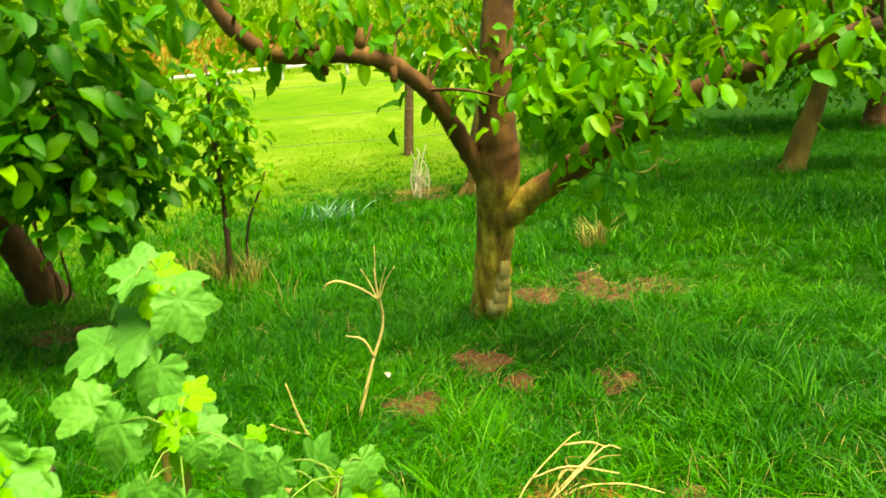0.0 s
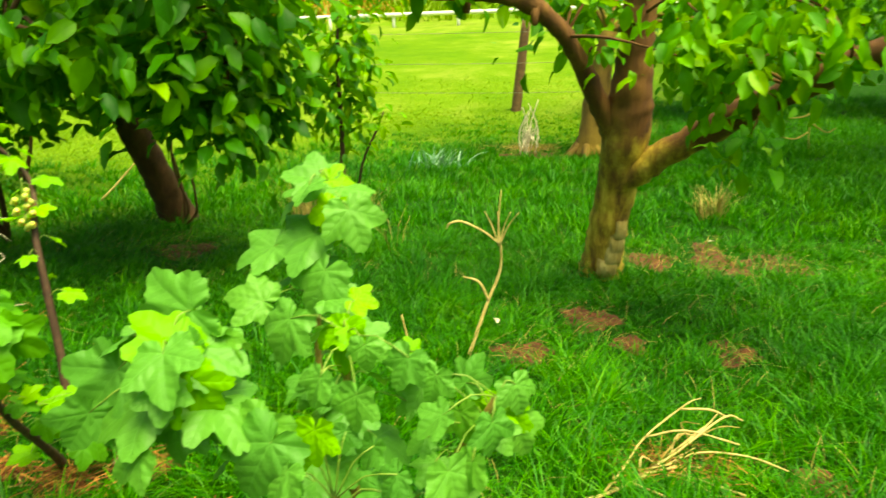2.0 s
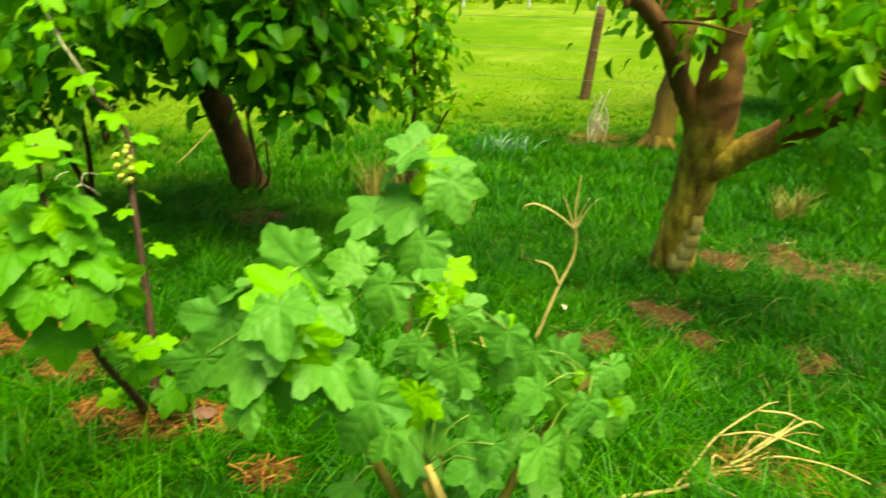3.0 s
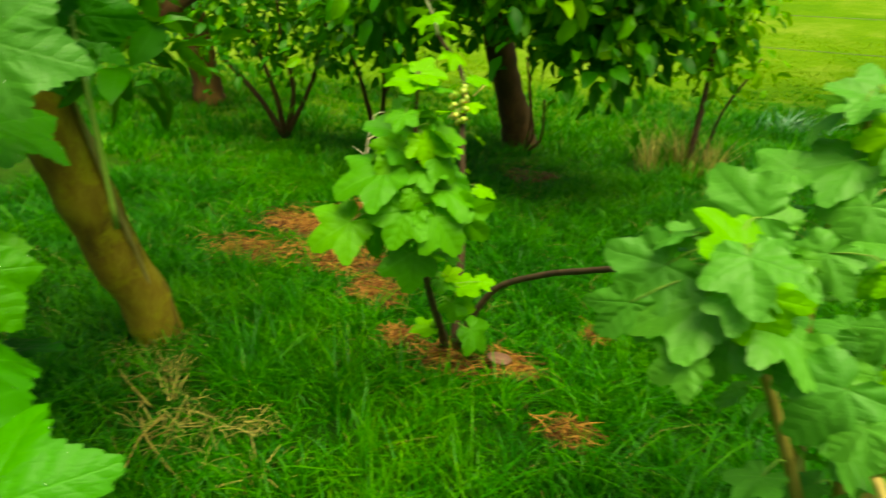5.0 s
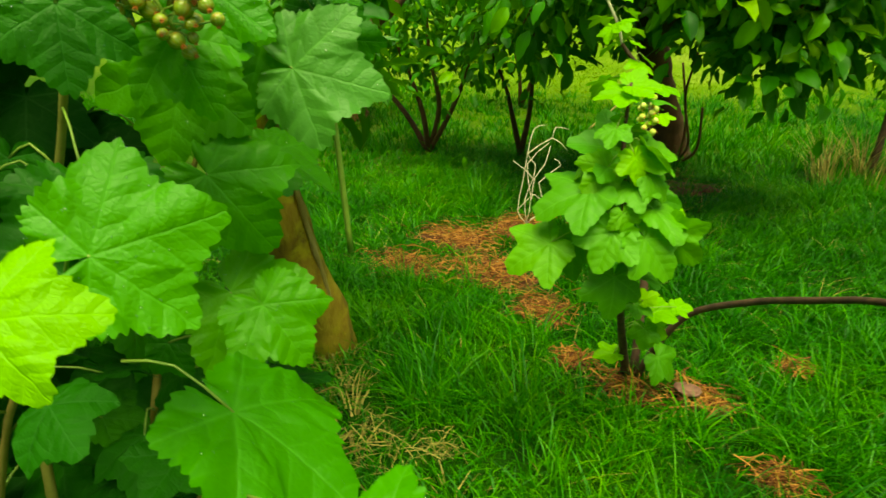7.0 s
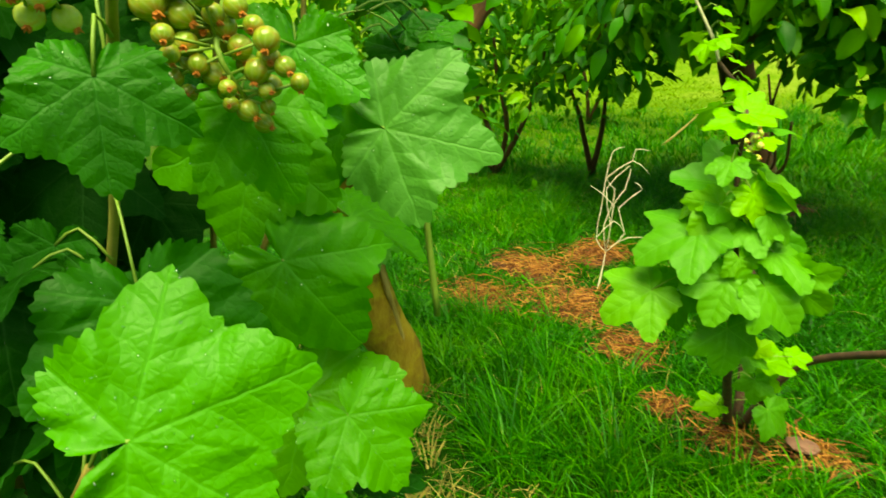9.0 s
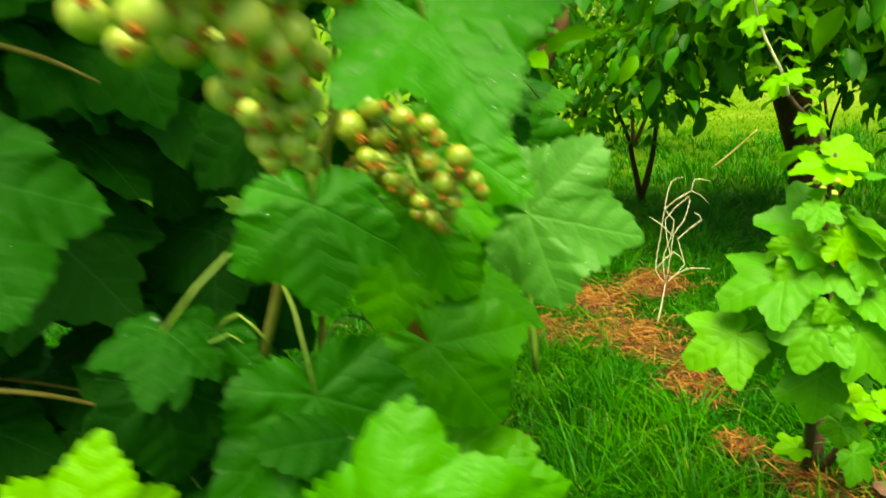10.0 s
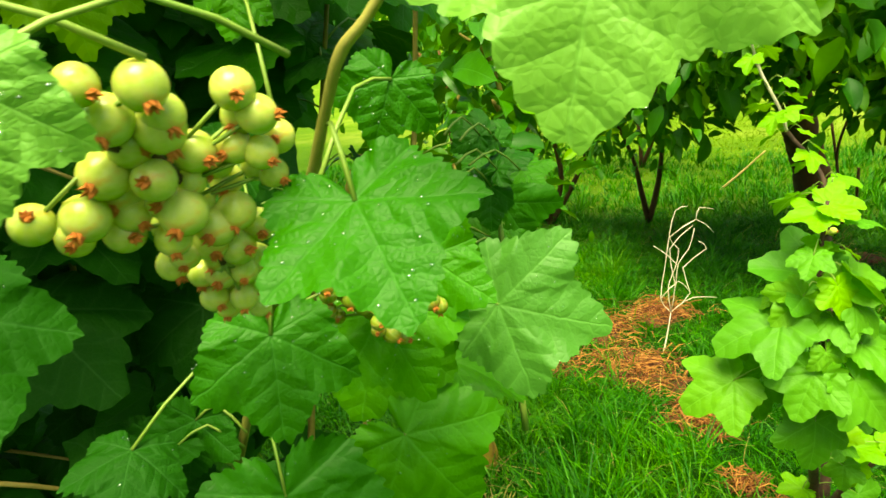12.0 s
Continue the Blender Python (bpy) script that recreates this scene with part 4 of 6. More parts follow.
class Bush:
    """A currant bush: stems, stalks and single palmate leaves."""

    def __init__(self, at, label, seed, blades=None):
        self.blades = blades
        self.thing = empty("currant_bush", at, label, "bush", "currant bushes")
        self.rng = random.Random(seed)
        self.n = 0
        self.stems = []

    def stem(self, points, radii, material, name="stem", label=""):
        self.stems.append([Vector(p) for p in points])
        return limb(name, points, radii, material, self.thing, sides=8, steps=5, rough=0.12, label=label)

    def leaf(self, at, along, normal, material, low=False, scale=1.0):
        """A blade from its stalk's end to its tip, with the stalk running back to the nearest stem."""
        meshes = CURRANT_LOW if low and not self.blades else self.blades or CURRANT
        v = Vector(along)
        self.n += 1
        ob = leaf_at(self.thing, meshes[self.n % len(meshes)], None, at, v, normal, v.length * scale)
        if ob.data.materials[0] != material:
            ob.material_slots[0].link = "OBJECT"
            ob.material_slots[0].material = material
        return ob

    def wet(self, leaf, count):
        """Beads of rain lying on one blade, as one part of it."""
        me, s = leaf.data, leaf.scale.x
        V, F = [], []
        for i in range(count):
            v = me.vertices[self.rng.randrange(1, len(me.vertices))]
            if v.co.length > 0.92 or v.co.length < 0.15:
                continue
            r = self.rng.choice((0.0002, 0.0003, 0.0004, 0.0005, 0.0007)) / s
            up = v.normal if v.normal.z > 0 else -v.normal
            side = up.orthogonal().normalized()
            fwd = up.cross(side)
            k = len(V)
            for lift, w in ((-0.1, 1.0), (0.45, 0.8)):
                for n in range(6):
                    a = 1.0472 * n
                    V.append(v.co + up * r * lift + (side * math.cos(a) + fwd * math.sin(a)) * r * w)
            V.append(v.co + up * r * 0.75)
            for n in range(6):
                m = (n + 1) % 6
                F += [(k + n, k + m, k + 6 + m, k + 6 + n), (k + 6 + n, k + 6 + m, k + 12)]
        tagged(place("rainwater", mesh_from("rainwater", V, F), M_WATER, leaf), kind="stuff")

    def stalk(self, at, towards, bend=0.012):
        a, b = Vector(at), Vector(towards)
        mid = (a + b) / 2 + Vector((0, 0, bend))
        limb("leaf_stalk", [tuple(b), tuple(mid), tuple(a)], [0.0009, 0.0007, 0.0007], M_GREEN_STEM, self.thing, sides=5, steps=2)

    def nearest(self, at):
        best = None
        for s in self.stems:
            for p, q in zip(s, s[1:]):
                d = q - p
                t = max(0.0, min(1.0, (Vector(at) - p).dot(d) / max(d.length_squared, 1e-9)))
                c = p + d * t
                if best is None or (c - Vector(at)).length < (best - Vector(at)).length:
                    best = c
        return best

    def hang(self, at, along, normal, material, reach=0.09, scale=1.0, drops=0):
        ob = self.leaf(at, along, normal, material, scale=scale)
        if drops:
            self.wet(ob, drops)
        c = self.nearest(at)
        if c is not None and 0.004 < (c - Vector(at)).length:
            d = c - Vector(at)
            if d.length > reach:
                c = Vector(at) + d.normalized() * reach
            self.stalk(at, c)

    def dress(self, points, count, size, material, start=0.2, stalk=0.035, low=True, young=None):
        """Leaves spiralling up a stem."""
        path, _ = smooth_path(points, [1] * len(points), 8)
        for i in range(count):
            f = start + (1 - start) * (i + 0.5) / count
            p = Vector(path[int(f * (len(path) - 1))])
            a = i * 2.4 + self.rng.uniform(-0.4, 0.4)
            out = Vector((math.cos(a), math.sin(a), self.rng.uniform(-0.1, 0.5)))
            j = p + out.normalized() * stalk * self.rng.uniform(0.6, 1.3)
            s = size * self.rng.uniform(0.65, 1.1)
            along = Vector((out.x, out.y, self.rng.uniform(-0.9, -0.1))).normalized() * s
            normal = Vector((out.x * 0.5 + self.rng.gauss(0, 0.25), out.y * 0.5 + self.rng.gauss(0, 0.25), 1))
            self.leaf(j, along, normal, young if young and f > 0.88 else material, low)
            self.stalk(j, p)


def low_bush():
    b = Bush((-0.17, 0.50, 0.0), "pale green currant bush with lobed leaves sprawling over grass", 1, CURRANT_DEEP)
    base = (-0.17, 0.50, 0.0)
    top = [base, (-0.20, 0.53, 0.15), (-0.24, 0.57, 0.32), (-0.25, 0.61, 0.46), (-0.244, 0.64, 0.56), (-0.245, 0.63, 0.60)]
    left = [base, (-0.19, 0.46, 0.18), (-0.24, 0.42, 0.34), (-0.29, 0.385, 0.46), (-0.301, 0.38, 0.495)]
    mid = [base, (-0.18, 0.50, 0.2), (-0.185, 0.50, 0.36), (-0.18, 0.493, 0.465)]
    right = [base, (-0.13, 0.51, 0.17), (-0.08, 0.52, 0.30), (-0.028, 0.50, 0.40)]
    front = [base, (-0.15, 0.44, 0.2), (-0.17, 0.40, 0.32)]
    for s in (top, left, mid, right, front):
        b.stem(s, [0.009, 0.007, 0.005, 0.004, 0.003, 0.002][:len(s)], M_TWIG)
    b.stem([(-0.17, 0.40, 0.34), (-0.147, 0.39, 0.30), (-0.13, 0.40, 0.24)], [0.004, 0.005, 0.005], M_CUT, "cut_stem", "pale cut stem")
    b.stem([(-0.137, 0.63, 0.307), (-0.115, 0.595, 0.327), (-0.094, 0.56, 0.344)], [0.004, 0.004, 0.004], M_CUT, "cut_stem", "pale cut stem")
    # the long arching stem rooted by the upright bush
    b.stem([(-0.848, 0.866, 0.0), (-0.806, 0.853, 0.092), (-0.750, 0.841, 0.175), (-0.641, 0.793, 0.247), (-0.538, 0.722, 0.306), (-0.466, 0.672, 0.344), (-0.387, 0.60, 0.376), (-0.32, 0.45, 0.43)], [0.0075, 0.0065, 0.006, 0.0055, 0.005, 0.0045, 0.004, 0.003], M_STEM, "arching_stem", "dark brown arching stem")

    def low_leaf(at, along, normal):
        b.hang(at, along, normal, M_CURRANT, scale=0.95)

    def young_leaf(at, along, normal):
        b.hang(at, along, normal, M_YOUNG, scale=0.96)
    low_leaf((-0.237, 0.620, 0.597), (-0.051, -0.007, 0.013), (0.272, -0.627, 0.730))
    low_leaf((-0.199, 0.588, 0.571), (0.022, -0.010, -0.047), (0.418, -0.829, 0.372))
    low_leaf((-0.244, 0.600, 0.540), (-0.064, -0.019, -0.020), (-0.115, -0.510, 0.853))
    low_leaf((-0.293, 0.596, 0.524), (-0.050, -0.016, -0.016), (-0.102, -0.526, 0.844))
    low_leaf((-0.222, 0.563, 0.508), (-0.026, -0.021, -0.048), (-0.192, -0.857, 0.479))
    low_leaf((-0.287, 0.540, 0.478), (-0.045, -0.005, 0.014), (0.278, -0.721, 0.635))
    low_leaf((-0.242, 0.505, 0.474), (-0.025, -0.019, -0.042), (-0.260, -0.812, 0.522))
    low_leaf((-0.166, 0.496, 0.461), (0.032, 0.000, -0.022), (0.496, -0.483, 0.722))
    low_leaf((-0.205, 0.455, 0.425), (0.016, -0.005, -0.026), (0.074, -0.970, 0.232))
    low_leaf((-0.277, 0.387, 0.494), (0.047, 0.004, -0.018), (0.360, -0.369, 0.857))
    low_leaf((-0.335, 0.396, 0.496), (-0.021, -0.001, 0.010), (0.397, -0.475, 0.786))
    low_leaf((-0.308, 0.359, 0.461), (-0.057, -0.022, -0.029), (-0.105, -0.682, 0.724))
    low_leaf((-0.287, 0.356, 0.438), (-0.007, -0.013, -0.038), (-0.162, -0.924, 0.346))
    low_leaf((-0.303, 0.441, 0.516), (-0.017, 0.000, 0.010), (0.398, -0.620, 0.676))
    low_leaf((-0.206, 0.358, 0.425), (-0.032, -0.021, -0.046), (0.015, -0.913, 0.407))
    low_leaf((-0.160, 0.415, 0.404), (-0.004, -0.008, -0.022), (0.087, -0.941, 0.327))
    low_leaf((-0.135, 0.416, 0.390), (-0.011, -0.011, -0.026), (-0.513, -0.691, 0.509))
    low_leaf((-0.119, 0.389, 0.362), (-0.032, -0.013, -0.020), (-0.131, -0.723, 0.679))
    low_leaf((-0.062, 0.521, 0.403), (0.011, 0.014, 0.035), (-0.539, -0.710, 0.453))
    low_leaf((-0.065, 0.493, 0.385), (0.009, -0.010, -0.038), (-0.310, -0.935, 0.173))
    low_leaf((-0.103, 0.514, 0.408), (-0.042, -0.009, 0.000), (0.154, -0.719, 0.678))
    low_leaf((-0.116, 0.504, 0.385), (-0.020, -0.006, -0.007), (-0.057, -0.672, 0.738))
    low_leaf((-0.094, 0.462, 0.373), (-0.024, -0.008, -0.008), (-0.176, -0.379, 0.908))
    low_leaf((-0.067, 0.422, 0.365), (0.011, -0.011, -0.044), (0.580, -0.745, 0.331))
    low_leaf((-0.190, 0.475, 0.411), (-0.033, -0.011, -0.012), (-0.222, -0.335, 0.916))
    low_leaf((-0.259, 0.388, 0.452), (0.027, -0.002, -0.024), (0.574, -0.452, 0.683))
    low_leaf((-0.353, 0.370, 0.461), (-0.027, -0.008, -0.010), (0.027, -0.815, 0.579))
    low_leaf((-0.219, 0.554, 0.478), (0.042, 0.013, 0.013), (-0.171, -0.363, 0.916))
    low_leaf((-0.013, 0.519, 0.364), (0.018, -0.010, -0.042), (0.303, -0.890, 0.342))
    young_leaf((-0.231, 0.621, 0.597), (0.031, 0.006, -0.002), (0.188, -0.768, 0.613))
    young_leaf((-0.216, 0.595, 0.572), (-0.010, -0.015, -0.041), (0.006, -0.940, 0.342))
    young_leaf((-0.181, 0.533, 0.486), (0.027, 0.003, -0.007), (0.262, -0.610, 0.748))
    young_leaf((-0.181, 0.496, 0.471), (-0.025, -0.012, -0.019), (-0.311, -0.563, 0.765))
    young_leaf((-0.181, 0.495, 0.469), (-0.002, -0.015, -0.047), (-0.367, -0.882, 0.297))
    young_leaf((-0.181, 0.491, 0.473), (0.019, 0.001, -0.010), (0.426, -0.491, 0.760))
    young_leaf((-0.289, 0.374, 0.498), (-0.038, 0.004, 0.037), (0.615, -0.408, 0.675))
    young_leaf((-0.281, 0.367, 0.486), (0.013, 0.008, 0.017), (-0.214, -0.811, 0.545))
    young_leaf((-0.292, 0.361, 0.475), (-0.023, -0.017, -0.040), (-0.339, -0.780, 0.526))
    young_leaf((-0.273, 0.360, 0.477), (0.019, -0.007, -0.038), (0.089, -0.971, 0.224))
    young_leaf((-0.280, 0.366, 0.498), (-0.025, -0.009, -0.010), (-0.059, -0.663, 0.746))
    young_leaf((-0.188, 0.379, 0.413), (0.004, -0.007, -0.027), (0.830, -0.498, 0.252))
    young_leaf((-0.032, 0.520, 0.381), (0.038, 0.009, 0.000), (0.042, -0.176, 0.984))
    young_leaf((-0.032, 0.515, 0.380), (0.007, -0.015, -0.053), (0.197, -0.936, 0.291))
    young_leaf((-0.033, 0.511, 0.386), (-0.013, -0.001, 0.005), (0.323, -0.618, 0.716))
    young_leaf((-0.121, 0.538, 0.428), (-0.007, 0.004, 0.017), (0.508, -0.768, 0.390))
    low_leaf((-0.217, 0.374, 0.432), (-0.020, -0.015, -0.044), (0.083, -0.954, 0.288))
    low_leaf((-0.273, 0.363, 0.453), (-0.024, -0.016, -0.047), (0.341, -0.929, 0.142))
    low_leaf((-0.345, 0.371, 0.477), (-0.036, -0.016, -0.045), (-0.016, -0.938, 0.346))
    low_leaf((-0.148, 0.416, 0.441), (-0.003, -0.011, -0.036), (-0.349, -0.888, 0.300))
    low_leaf((-0.110, 0.466, 0.456), (-0.014, -0.011, -0.034), (-0.310, -0.860, 0.406))
    low_leaf((-0.087, 0.483, 0.430), (-0.006, -0.009, -0.030), (-0.192, -0.929, 0.317))
    low_leaf((-0.046, 0.429, 0.372), (-0.010, -0.010, -0.032), (-0.612, -0.680, 0.404))
    low_leaf((-0.106, 0.384, 0.385), (-0.019, -0.008, -0.021), (-0.415, -0.659, 0.627))
    low_leaf((-0.266, 0.406, 0.493), (-0.011, -0.012, -0.040), (-0.234, -0.912, 0.338))
    low_leaf((-0.153, 0.465, 0.467), (0.000, -0.008, -0.028), (0.045, -0.961, 0.274))
    low_leaf((-0.074, 0.438, 0.413), (-0.027, -0.010, -0.021), (-0.462, -0.407, 0.788))
    low_leaf((-0.362, 0.350, 0.447), (-0.021, -0.012, -0.036), (0.517, -0.856, -0.016))
    low_leaf((-0.190, 0.349, 0.406), (-0.016, -0.011, -0.030), (-0.369, -0.792, 0.487))
    low_leaf((-0.307, 0.330, 0.425), (-0.025, -0.011, -0.027), (-0.214, -0.819, 0.532))
    low_leaf((-0.188, 0.434, 0.447), (-0.013, -0.010, -0.029), (-0.456, -0.759, 0.466))
    low_leaf((-0.011, 0.507, 0.412), (0.011, -0.008, -0.034), (0.521, -0.778, 0.352))
    low_leaf((-0.030, 0.459, 0.396), (0.005, -0.010, -0.037), (0.704, -0.656, 0.272))
    low_leaf((-0.289, 0.401, 0.522), (-0.063, -0.012, -0.017), (0.118, -0.963, 0.242))
    low_leaf((-0.279, 0.385, 0.498), (-0.021, -0.009, -0.022), (-0.229, -0.804, 0.548))
    young_leaf((-0.171, 0.369, 0.433), (0.000, -0.010, -0.034), (-0.272, -0.923, 0.272))
    b.dress(top, 16, 0.04, M_CURRANT, 0.12)
    b.dress(left, 19, 0.045, M_CURRANT, 0.12)
    b.dress(mid, 15, 0.045, M_CURRANT, 0.2)
    b.dress(right, 12, 0.04, M_CURRANT, 0.3)
    b.dress(front, 17, 0.045, M_CURRANT, 0.12)


def upright_bush():
    b = Bush((-0.853, 0.862, 0.0), "upright currant bush with bright green lobed leaves and pale berries", 2, CURRANT_DEEP)
    spire = [(-0.868, 0.862, -0.01), (-0.845, 0.80, 0.08), (-0.802, 0.695, 0.209), (-0.772, 0.635, 0.317), (-0.770, 0.618, 0.403), (-0.775, 0.610, 0.494), (-0.770, 0.607, 0.575)]
    back = [(-0.857, 0.87, -0.01), (-0.87, 0.90, 0.20), (-0.905, 0.935, 0.42), (-0.95, 1.0, 0.52), (-1.009, 0.989, 0.601), (-1.018, 0.981, 0.639), (-1.049, 0.962, 0.713), (-1.07, 0.95, 0.80)]
    b.stem(spire, [0.009, 0.008, 0.006, 0.005, 0.004, 0.0035, 0.002], M_STEM)
    b.stem(back[:5], [0.009, 0.008, 0.006, 0.005, 0.004], M_STEM)
    b.stem(back[4:], [0.003, 0.0028, 0.0026, 0.002], M_BLEACHED, "bare_shoot", "pale bare shoot tip")

    def spire_leaf(at, along, normal):
        b.hang(at, along, normal, M_SPIRE, scale=0.98)

    def spire_young(at, along, normal):
        b.hang(at, along, normal, M_YOUNG, scale=0.9)
    spire_leaf((-0.775, 0.617, 0.485), (-0.060, -0.052, 0.018), (0.570, -0.411, 0.711))
    spire_leaf((-0.776, 0.577, 0.470), (-0.015, -0.032, -0.034), (0.691, -0.653, 0.310))
    spire_leaf((-0.792, 0.561, 0.441), (-0.045, -0.062, -0.030), (0.133, -0.508, 0.851))
    spire_leaf((-0.762, 0.614, 0.483), (0.042, 0.047, 0.007), (0.241, -0.350, 0.905))
    spire_leaf((-0.732, 0.604, 0.463), (0.030, 0.013, -0.032), (0.754, -0.189, 0.630))
    spire_leaf((-0.726, 0.615, 0.414), (0.048, 0.043, -0.012), (0.429, -0.235, 0.872))
    spire_leaf((-0.743, 0.567, 0.415), (0.012, -0.003, -0.030), (0.771, -0.524, 0.361))
    spire_leaf((-0.752, 0.560, 0.389), (-0.005, -0.033, -0.051), (0.369, -0.796, 0.479))
    spire_leaf((-0.720, 0.588, 0.381), (0.040, 0.013, -0.053), (0.772, -0.415, 0.481))
    spire_leaf((-0.710, 0.629, 0.380), (0.044, 0.024, -0.040), (0.440, -0.897, -0.054))
    spire_leaf((-0.828, 0.529, 0.364), (-0.033, -0.053, -0.036), (0.266, -0.649, 0.713))
    spire_leaf((-0.826, 0.588, 0.356), (0.008, -0.022, -0.058), (0.095, -0.926, 0.364))
    spire_leaf((-0.755, 0.581, 0.319), (0.012, -0.020, -0.059), (0.756, -0.558, 0.343))
    spire_leaf((-0.737, 0.627, 0.428), (0.019, -0.005, -0.045), (0.634, -0.693, 0.345))
    spire_leaf((-0.805, 0.594, 0.384), (-0.024, -0.031, -0.013), (0.658, -0.661, 0.362))
    spire_young((-0.770, 0.607, 0.571), (0.034, 0.033, -0.003), (0.392, -0.326, 0.860))
    spire_young((-0.772, 0.599, 0.562), (-0.032, -0.034, -0.003), (0.287, -0.349, 0.892))
    spire_young((-0.775, 0.609, 0.526), (-0.011, -0.019, -0.013), (0.318, -0.654, 0.687))
    spire_young((-0.745, 0.588, 0.486), (0.019, -0.001, -0.039), (0.820, -0.400, 0.410))
    spire_young((-0.771, 0.748, 0.202), (0.033, 0.039, 0.011), (0.008, -0.277, 0.961))
    spire_leaf((-0.785, 0.746, 0.169), (0.004, -0.016, -0.034), (0.166, -0.872, 0.461))
    spire_young((-0.783, 0.761, 0.163), (0.031, 0.020, -0.020), (0.636, -0.727, 0.258))
    spire_leaf((-0.789, 0.819, 0.084), (0.038, 0.018, -0.040), (0.756, -0.278, 0.593))
    spire_young((-0.845, 0.765, 0.091), (-0.030, -0.032, -0.003), (0.104, -0.189, 0.976))
    spire_young((-0.771, 0.705, 0.237), (0.015, 0.023, 0.015), (-0.081, -0.507, 0.858))
    spire_young((-0.748, 0.775, 0.210), (0.022, 0.023, 0.000), (0.292, -0.279, 0.915))
    b.dress(spire, 18, 0.05, M_SPIRE, 0.35)
    b.dress(back, 28, 0.036, M_YOUNG, 0.2, 0.03)
    return b


def berries(name, rows, top, label, parent_label="", skin=M_BERRY, seed=0):
    """A hanging bunch: a thin stalk through it, each berry with its dried flower end."""
    rng = random.Random(seed)
    at = tuple(sum(r[i] for r in rows) / len(rows) for i in range(3))
    th = empty(name, at, label, "berries", "berry bunches")
    low = min(rows, key=lambda r: r[2])
    hook = top[3] if isinstance(top, list) else top
    path = [hook, tuple((a + b) / 2 for a, b in zip(hook, at)), at, (low[0], low[1], low[2] + low[3])]
    if isinstance(top, list):
        limb("stalk", top, [0.0022, 0.002, 0.0017, 0.0014, 0.0011, 0.0008], M_STEM, th, sides=7, rough=0.15, label="brown fruit stalk")
    else:
        limb("stalk", path, [0.0014, 0.0012, 0.0011, 0.0008], M_GREEN_STEM, th, sides=5)
    bm = bmesh.new()
    bmesh.ops.create_uvsphere(bm, u_segments=20, v_segments=12, radius=1.0)
    for f in bm.faces:
        f.smooth = True
    ball = bpy.data.meshes.new("berry")
    bm.to_mesh(ball)
    bm.free()
    bm = bmesh.new()
    inner, outer = [], []
    for k in range(12):
        a = 6.283 * k / 12
        inner.append(bm.verts.new((0.30 * math.cos(a), 0.30 * math.sin(a), -0.93)))
        w, z = ((0.27 + 0.07 * (k % 4 == 1), -1.24 - 0.08 * (k % 3)) if k % 2 else (0.17, -1.10))
        outer.append(bm.verts.new((w * math.cos(a + 0.2), w * math.sin(a + 0.2), z)))
    core = bm.verts.new((0.0, 0.0, -1.0))
    for k in range(12):
        bm.faces.new((inner[k], inner[(k + 1) % 12], outer[(k + 1) % 12], outer[k]))
        bm.faces.new((outer[k], outer[(k + 1) % 12], core))
    tuft = bpy.data.meshes.new("calyx")
    bm.to_mesh(tuft)
    bm.free()
    tuft.materials.append(M_CALYX)
    rows = [(x, y, z, r * 0.92) for x, y, z, r in rows] + [(x - 0.007, y + 0.006 + 0.003 * math.sin(360 * z), z - 0.006, r * 0.85) for x, y, z, r in rows]
    spine, _ = smooth_path(top if isinstance(top, list) else path, [1] * (6 if isinstance(top, list) else 4), 6)
    for x, y, z, r in rows:
        face = Vector((rng.uniform(0.1, 1.0), rng.uniform(-0.8, 0.3), rng.uniform(-0.9, 0.1)))
        ob = place("berry", ball, skin, th)
        ob.matrix_local = Matrix.Translation(Vector((x, y, z)) - Vector(at)) @ face.to_track_quat("-Z", "Y").to_matrix().to_4x4() @ Matrix.Scale(r, 4)
        c = place("calyx", tuft, M_CALYX, ob)
        near = min(spine, key=lambda q: (q[0] - x) ** 2 + (q[1] - y) ** 2 + (q[2] - z) ** 2)
        d = Vector(near) - Vector((x, y, z))
        a = Vector((x, y, z)) + d.normalized() * min(d.length, 0.016)
        limb("berry_stalk", [tuple(a), (x, y, z)], [0.0005, 0.0006], M_GREEN_STEM, th, sides=4, steps=1)


